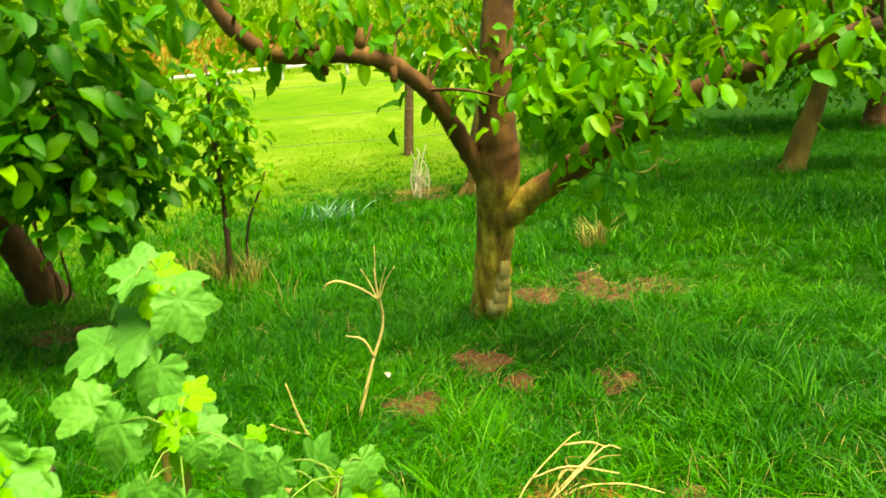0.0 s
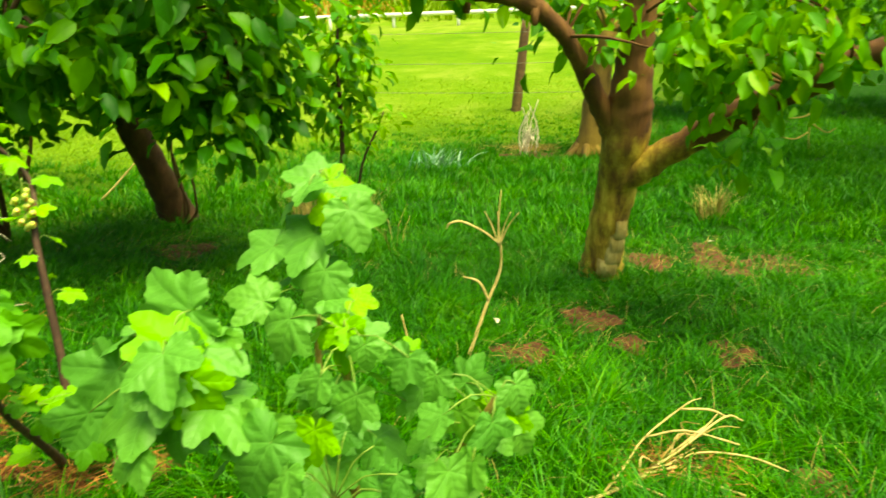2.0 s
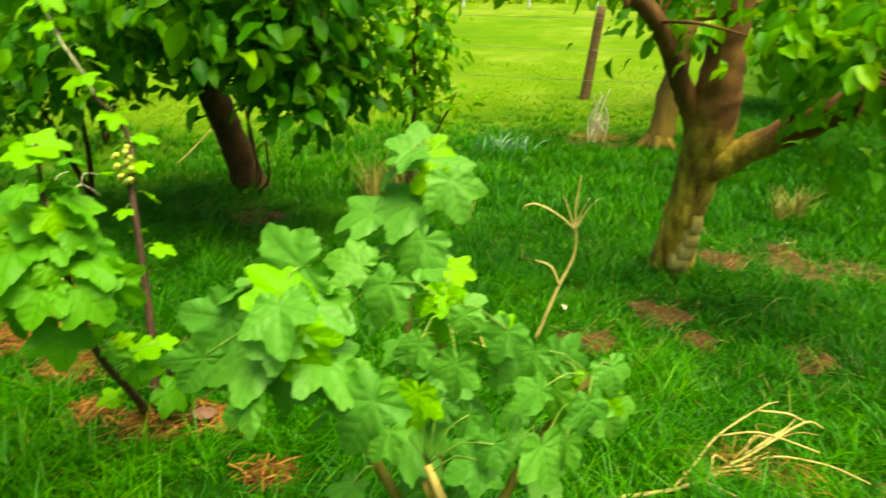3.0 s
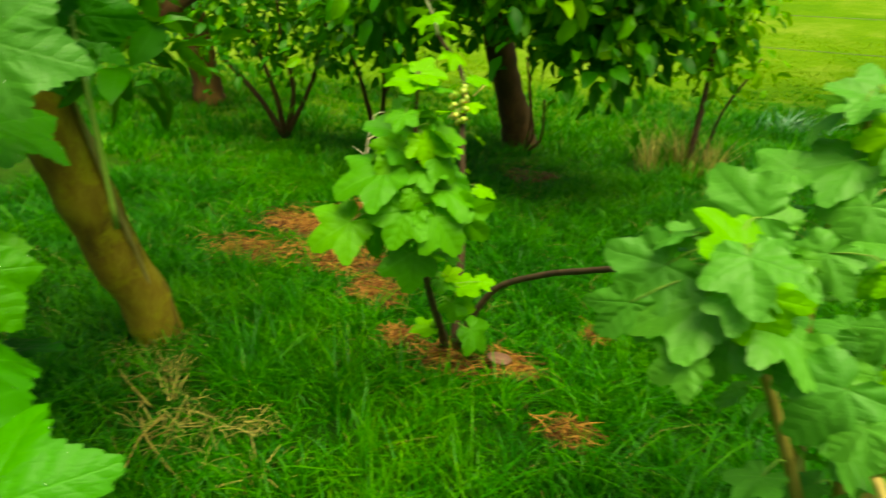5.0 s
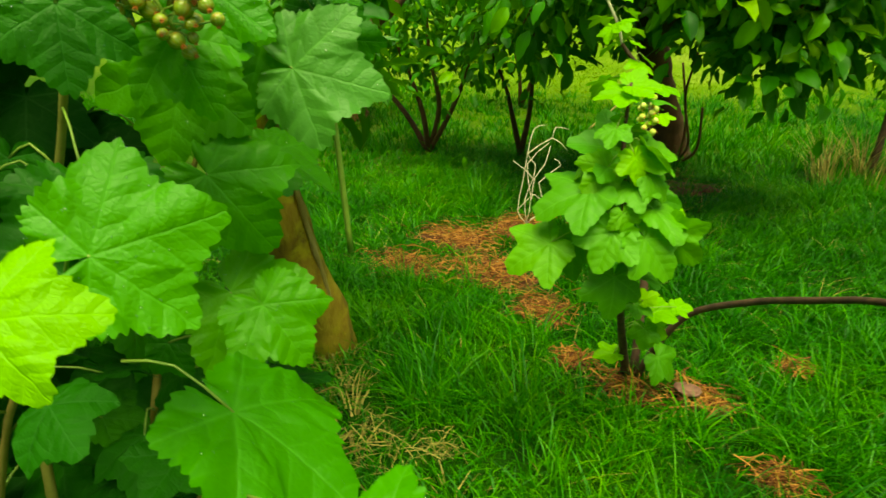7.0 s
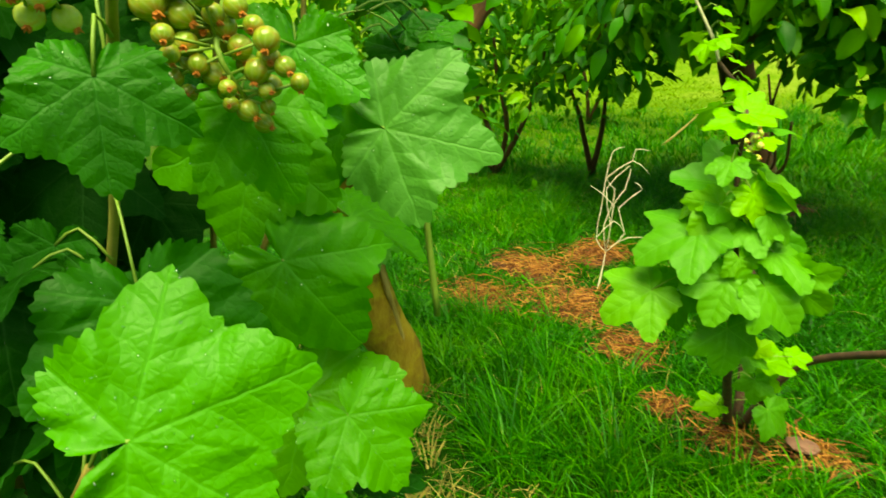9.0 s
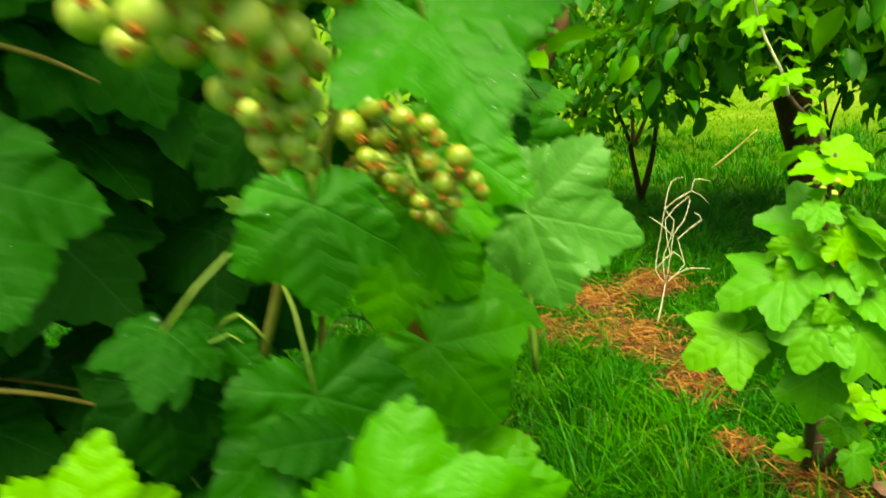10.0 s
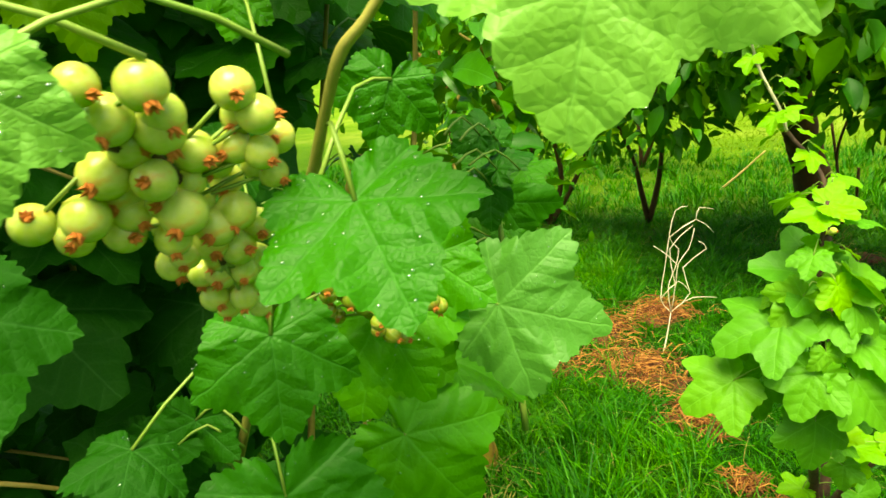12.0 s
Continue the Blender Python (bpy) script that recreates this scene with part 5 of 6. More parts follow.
def fruiting_bush():
    b = Bush((-0.80, -0.10, 0.0), "large currant bush with wet dark green leaves and berries", 3)
    base = (-0.80, -0.10, 0.0)
    stems = [[base, (-0.82, -0.04, 0.25), (-0.775, 0.0, 0.50), (-0.755, 0.037, 0.608), (-0.758, 0.06, 0.70), (-0.76, 0.08, 0.85)],
             [base, (-0.84, -0.09, 0.35), (-0.74, -0.06, 0.60), (-0.625, -0.070, 0.705), (-0.592, -0.072, 0.741), (-0.581, -0.072, 0.753), (-0.571, -0.067, 0.763), (-0.550, -0.050, 0.80)],
             [base, (-0.95, -0.12, 0.3), (-1.02, -0.10, 0.6), (-1.0, -0.08, 0.9)],
             [base, (-0.86, -0.20, 0.3), (-0.84, -0.25, 0.55), (-0.76, -0.25, 0.74), (-0.68, -0.22, 0.84)],
             [base, (-0.80, -0.04, 0.2), (-0.74, 0.0, 0.36), (-0.70, 0.01, 0.46)],
             [base, (-0.90, 0.0, 0.3), (-0.90, 0.05, 0.6), (-0.88, 0.08, 0.8)],
             [base, (-0.84, -0.13, 0.25), (-0.76, -0.12, 0.42), (-0.68, -0.10, 0.52)]]
    for k, s in enumerate(stems):
        b.stem(s, [0.006, 0.0038, 0.0024, 0.0017, 0.0015, 0.0015, 0.0013, 0.0011][:len(s)], M_OLIVE if k == 1 else M_TWIG)

    def fruit_leaf(at, along, normal):
        b.hang(at, along, normal, M_FRUIT_LEAF, 0.06, scale=0.98, drops=60)

    def sheen_leaf(at, along, normal):
        b.hang(at, along, normal, M_SHEEN_LEAF, 0.06, scale=0.98, drops=40)

    def shade_leaf(at, along, normal):
        b.hang(at, along, normal, M_SHADE_LEAF, 0.06, scale=0.98, drops=20)

    def pale_leaf(at, along, normal):
        b.hang(at, along, normal, M_YOUNG, 0.06, scale=0.98)

    def lit_leaf(at, along, normal):
        b.hang(at, along, normal, M_LIT_LEAF, 0.06, scale=0.98, drops=110)
    fruit_leaf((-0.585, -0.071, 0.718), (0.030, -0.006, -0.023), (0.475, -0.456, 0.753))
    b.hang((-0.682, 0.053, 0.632), (0.044, 0.038, -0.014), (0.720, -0.640, 0.220), M_CURRANT, 0.06, scale=0.95, drops=110)
    lit_leaf((-0.761, 0.077, 0.567), (0.034, 0.038, -0.022), (0.505, 0.047, 0.862))
    fruit_leaf((-0.645, -0.077, 0.667), (0.014, -0.008, -0.034), (0.859, -0.282, 0.426))
    lit_leaf((-0.710, 0.000, 0.635), (0.004, -0.023, -0.053), (0.843, -0.467, 0.266))
    lit_leaf((-0.668, -0.022, 0.653), (0.024, 0.009, -0.034), (0.754, -0.520, 0.400))
    lit_leaf((-0.694, -0.002, 0.576), (0.033, 0.028, -0.042), (0.824, -0.461, 0.329))
    lit_leaf((-0.701, 0.006, 0.498), (0.038, 0.023, -0.040), (0.758, -0.431, 0.489))
    shade_leaf((-0.865, -0.087, 0.535), (0.008, -0.010, -0.045), (0.660, -0.700, 0.273))
    shade_leaf((-0.676, -0.059, 0.559), (-0.023, -0.015, 0.036), (0.776, 0.225, 0.589))
    sheen_leaf((-0.532, -0.038, 0.780), (0.004, -0.017, -0.049), (0.591, -0.746, 0.307))
    sheen_leaf((-0.567, -0.145, 0.752), (0.001, -0.003, -0.024), (0.880, -0.300, 0.370))
    lit_leaf((-0.694, -0.052, 0.783), (0.000, -0.007, -0.018), (0.919, -0.367, 0.143))
    pale_leaf((-0.855, -0.084, 0.817), (0.018, 0.005, -0.042), (0.913, -0.169, 0.371))
    pale_leaf((-0.579, -0.174, 0.755), (0.016, 0.007, -0.034), (0.867, 0.210, 0.451))
    lit_leaf((-0.580, -0.101, 0.583), (0.013, 0.047, 0.013), (0.873, -0.332, 0.357))
    lit_leaf((-0.666, 0.002, 0.672), (0.007, -0.012, -0.037), (0.840, -0.449, 0.305))
    lit_leaf((-0.700, 0.046, 0.648), (0.004, -0.020, -0.046), (0.964, -0.202, 0.172))
    lit_leaf((-0.671, 0.011, 0.497), (0.030, 0.014, -0.034), (0.772, -0.318, 0.550))
    fruit_leaf((-0.733, -0.025, 0.462), (0.014, 0.002, -0.024), (0.696, -0.624, 0.354))
    lit_leaf((-0.609, -0.044, 0.477), (0.061, 0.037, -0.039), (0.380, 0.298, 0.876))
    lit_leaf((-0.488, -0.060, 0.466), (0.030, 0.035, 0.024), (0.312, -0.704, 0.638))
    b.leaf((-0.516, -0.144, 0.595), (0.017, 0.021, 0.007), (0.485, -0.604, 0.633), M_YOUNG, scale=0.98)
    shade_leaf((-0.830, -0.013, 0.674), (0.024, 0.003, -0.040), (0.850, 0.097, 0.517))
    shade_leaf((-0.764, -0.082, 0.588), (0.003, -0.013, -0.031), (0.815, -0.501, 0.289))
    shade_leaf((-0.731, -0.049, 0.716), (-0.020, -0.027, -0.002), (0.595, -0.488, 0.639))
    shade_leaf((-0.788, -0.036, 0.683), (-0.018, -0.037, -0.027), (0.374, -0.659, 0.653))
    fruit_leaf((-0.648, -0.018, 0.746), (-0.004, -0.010, -0.025), (0.861, -0.506, 0.054))
    lit_leaf((-0.694, 0.017, 0.674), (-0.002, -0.008, -0.044), (0.886, -0.460, 0.050))
    shade_leaf((-0.684, -0.121, 0.625), (0.023, -0.010, -0.011), (0.475, 0.082, 0.876))
    shade_leaf((-0.771, -0.109, 0.565), (0.020, 0.000, -0.048), (0.919, -0.055, 0.390))
    shade_leaf((-0.707, -0.168, 0.686), (0.024, 0.011, -0.046), (0.880, 0.052, 0.472))
    shade_leaf((-0.831, -0.085, 0.545), (0.000, -0.018, -0.041), (0.838, -0.500, 0.219))
    pale_leaf((-0.620, -0.161, 0.601), (-0.003, 0.009, 0.025), (0.939, -0.273, 0.211))
    fruit_leaf((-0.686, -0.068, 0.578), (0.023, 0.001, -0.060), (0.901, -0.269, 0.341))
    pale_leaf((-1.015, -0.009, 0.850), (0.020, 0.004, -0.054), (0.916, -0.241, 0.321))
    fruit_leaf((-1.099, 0.053, 0.852), (0.000, -0.026, -0.054), (0.603, -0.719, 0.346))
    fruit_leaf((-0.815, 0.164, 0.662), (-0.014, -0.028, -0.018), (0.616, -0.620, 0.486))
    fruit_leaf((-0.800, 0.158, 0.677), (0.009, 0.021, 0.018), (0.213, -0.687, 0.695))
    fruit_leaf((-0.842, 0.198, 0.640), (0.029, 0.042, 0.000), (0.823, -0.568, 0.005))
    fruit_leaf((-0.849, 0.189, 0.612), (-0.015, -0.032, -0.020), (0.623, -0.603, 0.498))
    fruit_leaf((-0.842, 0.202, 0.620), (0.020, 0.019, -0.020), (0.807, -0.349, 0.476))
    fruit_leaf((-0.862, 0.200, 0.676), (-0.018, -0.021, 0.011), (0.671, -0.201, 0.714))
    fruit_leaf((-0.808, 0.167, 0.696), (-0.011, -0.005, 0.021), (0.887, -0.195, 0.418))
    fruit_leaf((-0.787, 0.153, 0.617), (0.011, 0.011, -0.014), (0.747, 0.092, 0.659))
    fruit_leaf((-0.834, 0.158, 0.607), (-0.008, -0.025, -0.028), (0.395, -0.739, 0.547))
    fruit_leaf((-0.807, 0.150, 0.702), (-0.016, -0.017, 0.013), (0.801, -0.468, 0.373))
    fruit_leaf((-0.785, 0.167, 0.676), (0.014, 0.022, 0.004), (0.270, -0.336, 0.902))
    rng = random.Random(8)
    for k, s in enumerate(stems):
        b.dress(s[:3] if k < 2 else s, 8 if k < 2 else 15, 0.042, M_SHADE_LEAF, 0.25, 0.05)
    def fill(count, x, y, z, size, material):
        for k in range(count):
            at = Vector((rng.uniform(*x), rng.uniform(*y), rng.uniform(*z)))
            out = Vector((rng.uniform(0.0, 1.0), rng.uniform(-0.8, 0.6), rng.uniform(-0.9, -0.1)))
            b.leaf(at, out.normalized() * rng.uniform(*size), Vector((rng.uniform(0.1, 0.8), rng.uniform(-0.6, 0.3), rng.uniform(0.3, 1.0))), material, True)
    # shaded inner leaves, their shade also put into the colour, then the outer shell above and behind
    fill(150, (-1.10, -0.84), (-0.30, 0.02), (0.10, 0.80), (0.05, 0.075), M_SHADE_LEAF)
    fill(90, (-1.12, -0.86), (-0.26, 0.03), (0.15, 1.05), (0.045, 0.07), M_FRUIT_LEAF)
    # upper leaves, mainly out of view, added to shade the inside
    fill(120, (-1.25, -0.88), (-0.55, -0.02), (0.85, 1.15), (0.05, 0.075), M_FRUIT_LEAF)
    fill(40, (-1.05, -0.86), (0.0, 0.15), (0.74, 1.1), (0.04, 0.06), M_FRUIT_LEAF)
    fill(70, (-1.45, -1.15), (-0.35, 0.20), (0.55, 1.3), (0.06, 0.085), M_FRUIT_LEAF)
    fill(70, (-1.5, -1.0), (-0.60, 0.25), (0.78, 1.25), (0.08, 0.11), M_FRUIT_LEAF)
    # two overhead layers out of view, added to shade the leaves below
    fill(55, (-0.98, -0.72), (-0.45, -0.08), (0.93, 1.12), (0.05, 0.075), M_FRUIT_LEAF)
    fill(70, (-1.0, -0.66), (-0.28, 0.12), (0.80, 0.93), (0.045, 0.065), M_FRUIT_LEAF)
    # the rear of the bush, away from the path: mostly hidden, added to block skylight
    fill(120, (-1.70, -1.20), (-0.95, 0.05), (0.10, 1.25), (0.075, 0.11), M_FRUIT_LEAF)
    b.stem(SHOOT, [0.003, 0.0026, 0.002, 0.0015], M_GREEN_STEM, "shoot")
    for p in TWIGS:
        b.stem(p, [0.0015, 0.0013, 0.0008], M_TWIG, "dead_twig", "pale bare twig")
    berries("currant_bunch", FRONT, [(-0.612, -0.160, 0.752), (-0.593, -0.138, 0.747), (-0.593, -0.128, 0.743), (-0.596, -0.119, 0.737), (-0.600, -0.108, 0.730), (-0.617, -0.096, 0.702)], "bunch of pale green currants with brown dried ends", seed=1)
    berries("currant_bunch", REAR, (-0.71, 0.0, 0.71), "hanging bunch of small amber-green currants", seed=2, skin=M_SHADED_AMBER)
    berries("currant_bunch", [(-0.905 + 0.010 * math.sin(2.3 * i), 0.925 + 0.010 * math.cos(1.9 * i), 0.515 - 0.0065 * i, 0.0062) for i in range(11)], (-0.905, 0.93, 0.54), "small bunch of ripening currants on the upright bush", seed=3)


FRONT = [
    (-0.585, -0.126, 0.750, 0.0047), (-0.592, -0.121, 0.743, 0.0061), (-0.583, -0.115, 0.749, 0.0057), (-0.592, -0.111, 0.740, 0.0060),
    (-0.603, -0.122, 0.731, 0.0062), (-0.598, -0.113, 0.729, 0.0055), (-0.606, -0.127, 0.722, 0.0060), (-0.609, -0.117, 0.721, 0.0050),
    (-0.603, -0.104, 0.727, 0.0040), (-0.603, -0.107, 0.720, 0.0065), (-0.605, -0.097, 0.731, 0.0053), (-0.608, -0.093, 0.717, 0.0056),
    (-0.590, -0.095, 0.747, 0.0054), (-0.591, -0.090, 0.741, 0.0052), (-0.598, -0.094, 0.734, 0.0047), (-0.595, -0.089, 0.732, 0.0046),
    (-0.615, -0.099, 0.709, 0.0055), (-0.615, -0.092, 0.706, 0.0054), (-0.609, -0.109, 0.713, 0.0049), (-0.620, -0.108, 0.704, 0.0048),
    (-0.624, -0.095, 0.698, 0.0054), (-0.619, -0.090, 0.698, 0.0043), (-0.628, -0.097, 0.690, 0.0045), (-0.624, -0.090, 0.689, 0.0043),
    (-0.610, -0.137, 0.722, 0.0053),
]
REAR = [
    (-0.657, -0.054, 0.688, 0.0062), (-0.656, -0.044, 0.684, 0.0052), (-0.656, -0.044, 0.675, 0.0048), (-0.654, -0.031, 0.680, 0.0053),
    (-0.649, -0.028, 0.673, 0.0048), (-0.655, -0.036, 0.664, 0.0049), (-0.634, -0.025, 0.675, 0.0050), (-0.642, -0.026, 0.665, 0.0049),
    (-0.650, -0.028, 0.651, 0.0044), (-0.653, -0.042, 0.668, 0.0041), (-0.659, -0.049, 0.664, 0.0038), (-0.633, -0.020, 0.666, 0.0040),
    (-0.641, -0.024, 0.658, 0.0033), (-0.645, -0.040, 0.690, 0.0046), (-0.653, -0.047, 0.694, 0.0052), (-0.646, -0.029, 0.686, 0.0045),
    (-0.647, -0.054, 0.678, 0.0040), (-0.643, -0.037, 0.660, 0.0034),
]
SHOOT = [(-0.820, 0.189, 0.445), (-0.821, 0.182, 0.551), (-0.824, 0.178, 0.628), (-0.833, 0.183, 0.706)]
TWIGS = [
    [(-0.806, -0.181, 0.578), (-0.798, -0.156, 0.568), (-0.801, -0.133, 0.551)],
    [(-0.836, -0.144, 0.732), (-0.816, -0.121, 0.721), (-0.810, -0.102, 0.709)],
    [(-0.986, -0.214, 0.535), (-0.945, -0.163, 0.522), (-0.918, -0.117, 0.504)],
]
low_bush()
upright_bush()
fruiting_bush()


# ---------- dry stalks, posts, fences ----------
WEED = [
    [(-1.400, 1.177, -0.051), (-1.403, 1.213, 0.036), (-1.407, 1.236, 0.098)],
    [(-1.407, 1.236, 0.098), (-1.430, 1.224, 0.132), (-1.437, 1.252, 0.213), (-1.444, 1.280, 0.293), (-1.445, 1.306, 0.351), (-1.428, 1.333, 0.360)],
    [(-1.407, 1.236, 0.098), (-1.419, 1.240, 0.163), (-1.416, 1.267, 0.213), (-1.419, 1.283, 0.257), (-1.438, 1.271, 0.288), (-1.404, 1.337, 0.327)],
    [(-1.407, 1.236, 0.098), (-1.390, 1.294, 0.139), (-1.412, 1.293, 0.204), (-1.384, 1.354, 0.247), (-1.398, 1.342, 0.267)],
    [(-1.404, 1.251, 0.164), (-1.410, 1.270, 0.222), (-1.400, 1.300, 0.256), (-1.400, 1.324, 0.306)],
    [(-1.448, 1.287, 0.283), (-1.415, 1.353, 0.322), (-1.382, 1.383, 0.285)],
    [(-1.406, 1.265, 0.216), (-1.429, 1.247, 0.248), (-1.453, 1.225, 0.272)],
    [(-1.417, 1.356, 0.321), (-1.417, 1.369, 0.350), (-1.394, 1.400, 0.343)],
    [(-1.407, 1.236, 0.098), (-1.402, 1.246, 0.173), (-1.425, 1.254, 0.262), (-1.399, 1.316, 0.316)],
    [(-1.402, 1.248, 0.108), (-1.390, 1.307, 0.123), (-1.353, 1.357, 0.118)],
    [(-1.446, 1.135, 0.003), (-1.403, 1.188, -0.014), (-1.363, 1.244, -0.020)],
    [(-1.401, 1.191, -0.015), (-1.393, 1.198, -0.027), (-1.383, 1.200, -0.053)],
    [(-1.417, 1.206, 0.141), (-1.397, 1.253, 0.181), (-1.374, 1.270, 0.149)],
]


def dry_things():
    st = empty("dry_stalk", (-0.174, 1.345, 0.0), "pale dry forked stalk with curled tips standing in grass", "dry stalk")
    limb("stem", [(-0.174, 1.345, -0.02), (-0.117, 1.40, 0.149), (-0.084, 1.42, 0.241), (-0.089, 1.40, 0.347), (-0.083, 1.40, 0.436)], [0.0046, 0.0042, 0.0036, 0.0022, 0.0008], M_STRAW_OBJ, st, sides=7, rough=0.3)
    limb("curled_tip", [(-0.088, 1.40, 0.306), (-0.124, 1.40, 0.334), (-0.175, 1.40, 0.357), (-0.205, 1.40, 0.352), (-0.213, 1.40, 0.338)], [0.0024, 0.0024, 0.0030, 0.0026, 0.0012], M_STRAW_OBJ, st, sides=6)
    limb("curled_tip", [(-0.112, 1.40, 0.160), (-0.135, 1.40, 0.207), (-0.175, 1.40, 0.220)], [0.003, 0.003, 0.0015], M_STRAW_OBJ, st, sides=6)
    for a in (-0.03, 0.0, 0.03, 0.05):
        limb("side_shoot", [(-0.087, 1.40, 0.30), (-0.09 + a * 0.5, 1.40, 0.35), (-0.09 + a, 1.39, 0.385)], [0.002, 0.0017, 0.001], M_STRAW_OBJ, st, sides=5)
    s2 = empty("dry_stalk", (-0.26, 1.30, 0.0), "short pale dry twig stuck in grass", "dry stalk")
    limb("stem", [(-0.26, 1.30, -0.01), (-0.29, 1.31, 0.06), (-0.31, 1.31, 0.15)], [0.004, 0.003, 0.0015], M_STRAW_OBJ, s2, sides=6)
    limb("side_shoot", [(-0.265, 1.30, 0.02), (-0.32, 1.31, 0.03), (-0.36, 1.31, 0.05)], [0.003, 0.0025, 0.0015], M_STRAW_OBJ, s2, sides=6)
    w = empty("dead_branch", (0.14, 0.88, 0.0), "bleached dead branch lying in the grass", "branch")
    limb("stem", [(0.0, 0.82, 0.012), (0.126, 0.867, 0.025), (0.231, 0.945, 0.03), (0.30, 0.951, 0.035)], [0.0042, 0.0036, 0.003, 0.0016], M_STRAW_OBJ, w, sides=7, rough=0.35)
    for p in ([(0.126, 0.867, 0.03), (0.160, 0.924, 0.035), (0.210, 1.011, 0.05), (0.291, 1.070, 0.09), (0.319, 1.079, 0.10)],
              [(0.20, 0.93, 0.03), (0.26, 0.97, 0.05), (0.350, 1.031, 0.09), (0.386, 1.040, 0.08)],
              [(0.210, 1.011, 0.05), (0.28, 1.01, 0.07), (0.37, 0.99, 0.06)],
              [(0.28, 1.06, 0.085), (0.33, 1.055, 0.09), (0.36, 1.04, 0.085)],
              [(0.231, 0.945, 0.03), (0.29, 0.92, 0.03), (0.36, 0.90, 0.02)],
              [(0.17, 0.90, 0.03), (0.22, 0.87, 0.03), (0.27, 0.85, 0.02)],
              [(0.23, 0.95, 0.03), (0.30, 0.98, 0.045), (0.38, 0.97, 0.05), (0.44, 0.95, 0.04)]):
        limb("side_shoot", p, [0.0023, 0.0021, 0.0018, 0.0014, 0.0008][:len(p)], M_STRAW_OBJ, w, sides=6, rough=0.3)
    rb = random.Random(23)
    for i in range(12):
        p = Vector((0.126, 0.867, 0.02)).lerp(Vector((0.30, 1.02, 0.05)), rb.random())
        q = p + Vector((rb.uniform(-0.02, 0.07), rb.uniform(0.0, 0.06), rb.uniform(0.0, 0.03)))
        e = q + Vector((rb.uniform(0.0, 0.07), rb.uniform(-0.02, 0.05), rb.uniform(-0.03, 0.02)))
        limb("side_shoot", [tuple(p), tuple(q), tuple(e)], [0.002, 0.0017, 0.0009], M_STRAW_OBJ if i % 3 else M_TWIG, w, sides=5, steps=3)
    tagged(straws("bark_litter", w, (0, 0), (0.11, 0.06), 110, 0.06, M_MULCH, 91, lift=0.025), kind="stuff").location = (0.12, 0.08, 0.0)
    # bleached weed behind the upright bush
    rng = random.Random(5)
    d = empty("dry_weed", (-1.40, 1.20, 0.0), "bleached dry weed with tangled thin stems over straw mulch", "dry weed")
    for k, p in enumerate(WEED):
        limb("stem" if k == 0 else "side_shoot", p, [0.0022 if k == 0 else 0.0011] * (len(p) - 1) + [0.0008], M_BLEACHED, d, sides=6, steps=2)
    # pale sticks lying in the dry grass under the leaning tree
    for p in ([(-1.10, 0.33, 0.02), (-1.03, 0.30, 0.03), (-0.96, 0.29, 0.015)], [(-1.08, 0.36, 0.02), (-1.05, 0.30, 0.025), (-1.01, 0.25, 0.02)], [(-1.30, 0.40, 0.02), (-1.20, 0.37, 0.03), (-1.12, 0.36, 0.02)]):
        st = empty("dry_stick", p[1], "pale dry stick lying in straw and grass", "stick", "dry sticks")
        limb("stem", p, [0.0026, 0.0024, 0.0015], M_TWIG, st, sides=6, rough=0.2)
        limb("side_shoot", [p[1], (p[1][0] + 0.03, p[1][1] + 0.02, p[1][2] + 0.02), (p[1][0] + 0.05, p[1][1] + 0.02, p[1][2] + 0.025)], [0.0014, 0.0012, 0.0008], M_TWIG, st, sides=5, steps=2)
    st = empty("dry_stick", (-2.434, 3.146, 0.0), "pale dry stick leaning up out of the grass", "stick", "dry sticks")
    limb("stem", [(-2.434, 3.146, 0.0), (-2.335, 3.181, 0.098), (-2.228, 3.221, 0.216)], [0.007, 0.006, 0.004], M_STRAW_OBJ, st, sides=6, rough=0.2)
    # white dead stalks by the post
    s = empty("dead_stump", (-0.11, 5.0, 0.0), "clump of bleached dead stalks on bare straw", "stump")
    for i in range(9):
        a = rng.uniform(0, 6.28)
        r = rng.uniform(0.0, 0.09)
        h = rng.uniform(0.2, 0.42)
        x, y = -0.11 + r * math.cos(a), 5.0 + r * math.sin(a)
        limb("stalk", [(x, y, -0.01), (x + 0.02 * math.cos(a), y, h * 0.5), (x + rng.uniform(-0.12, 0.14) * h * 1.5, y + 0.05 * math.sin(a), h)], [0.007, 0.006, 0.003], M_BLEACHED, s, sides=6, steps=4, rough=0.2)
    for i in range(11):
        a, h, w = rng.uniform(0, 6.28), rng.uniform(0.10, 0.22), rng.uniform(0.06, 0.17)
        limb("side_shoot", [(-0.11, 5.0, 0.05), (-0.11 + 0.4 * w * math.cos(a), 5.0 + 0.4 * w * math.sin(a), 0.05 + 0.7 * h), (-0.11 + w * math.cos(a), 5.0 + w * math.sin(a), h * rng.uniform(0.4, 1.1))], [0.005, 0.004, 0.002], M_BLEACHED, s, sides=5)
    litter = straws("straw_litter", s, (0, 0), (0.26, 0.16), 160, 0.13, M_STRAW, 92, lift=0.05)
    tagged(litter, kind="stuff")
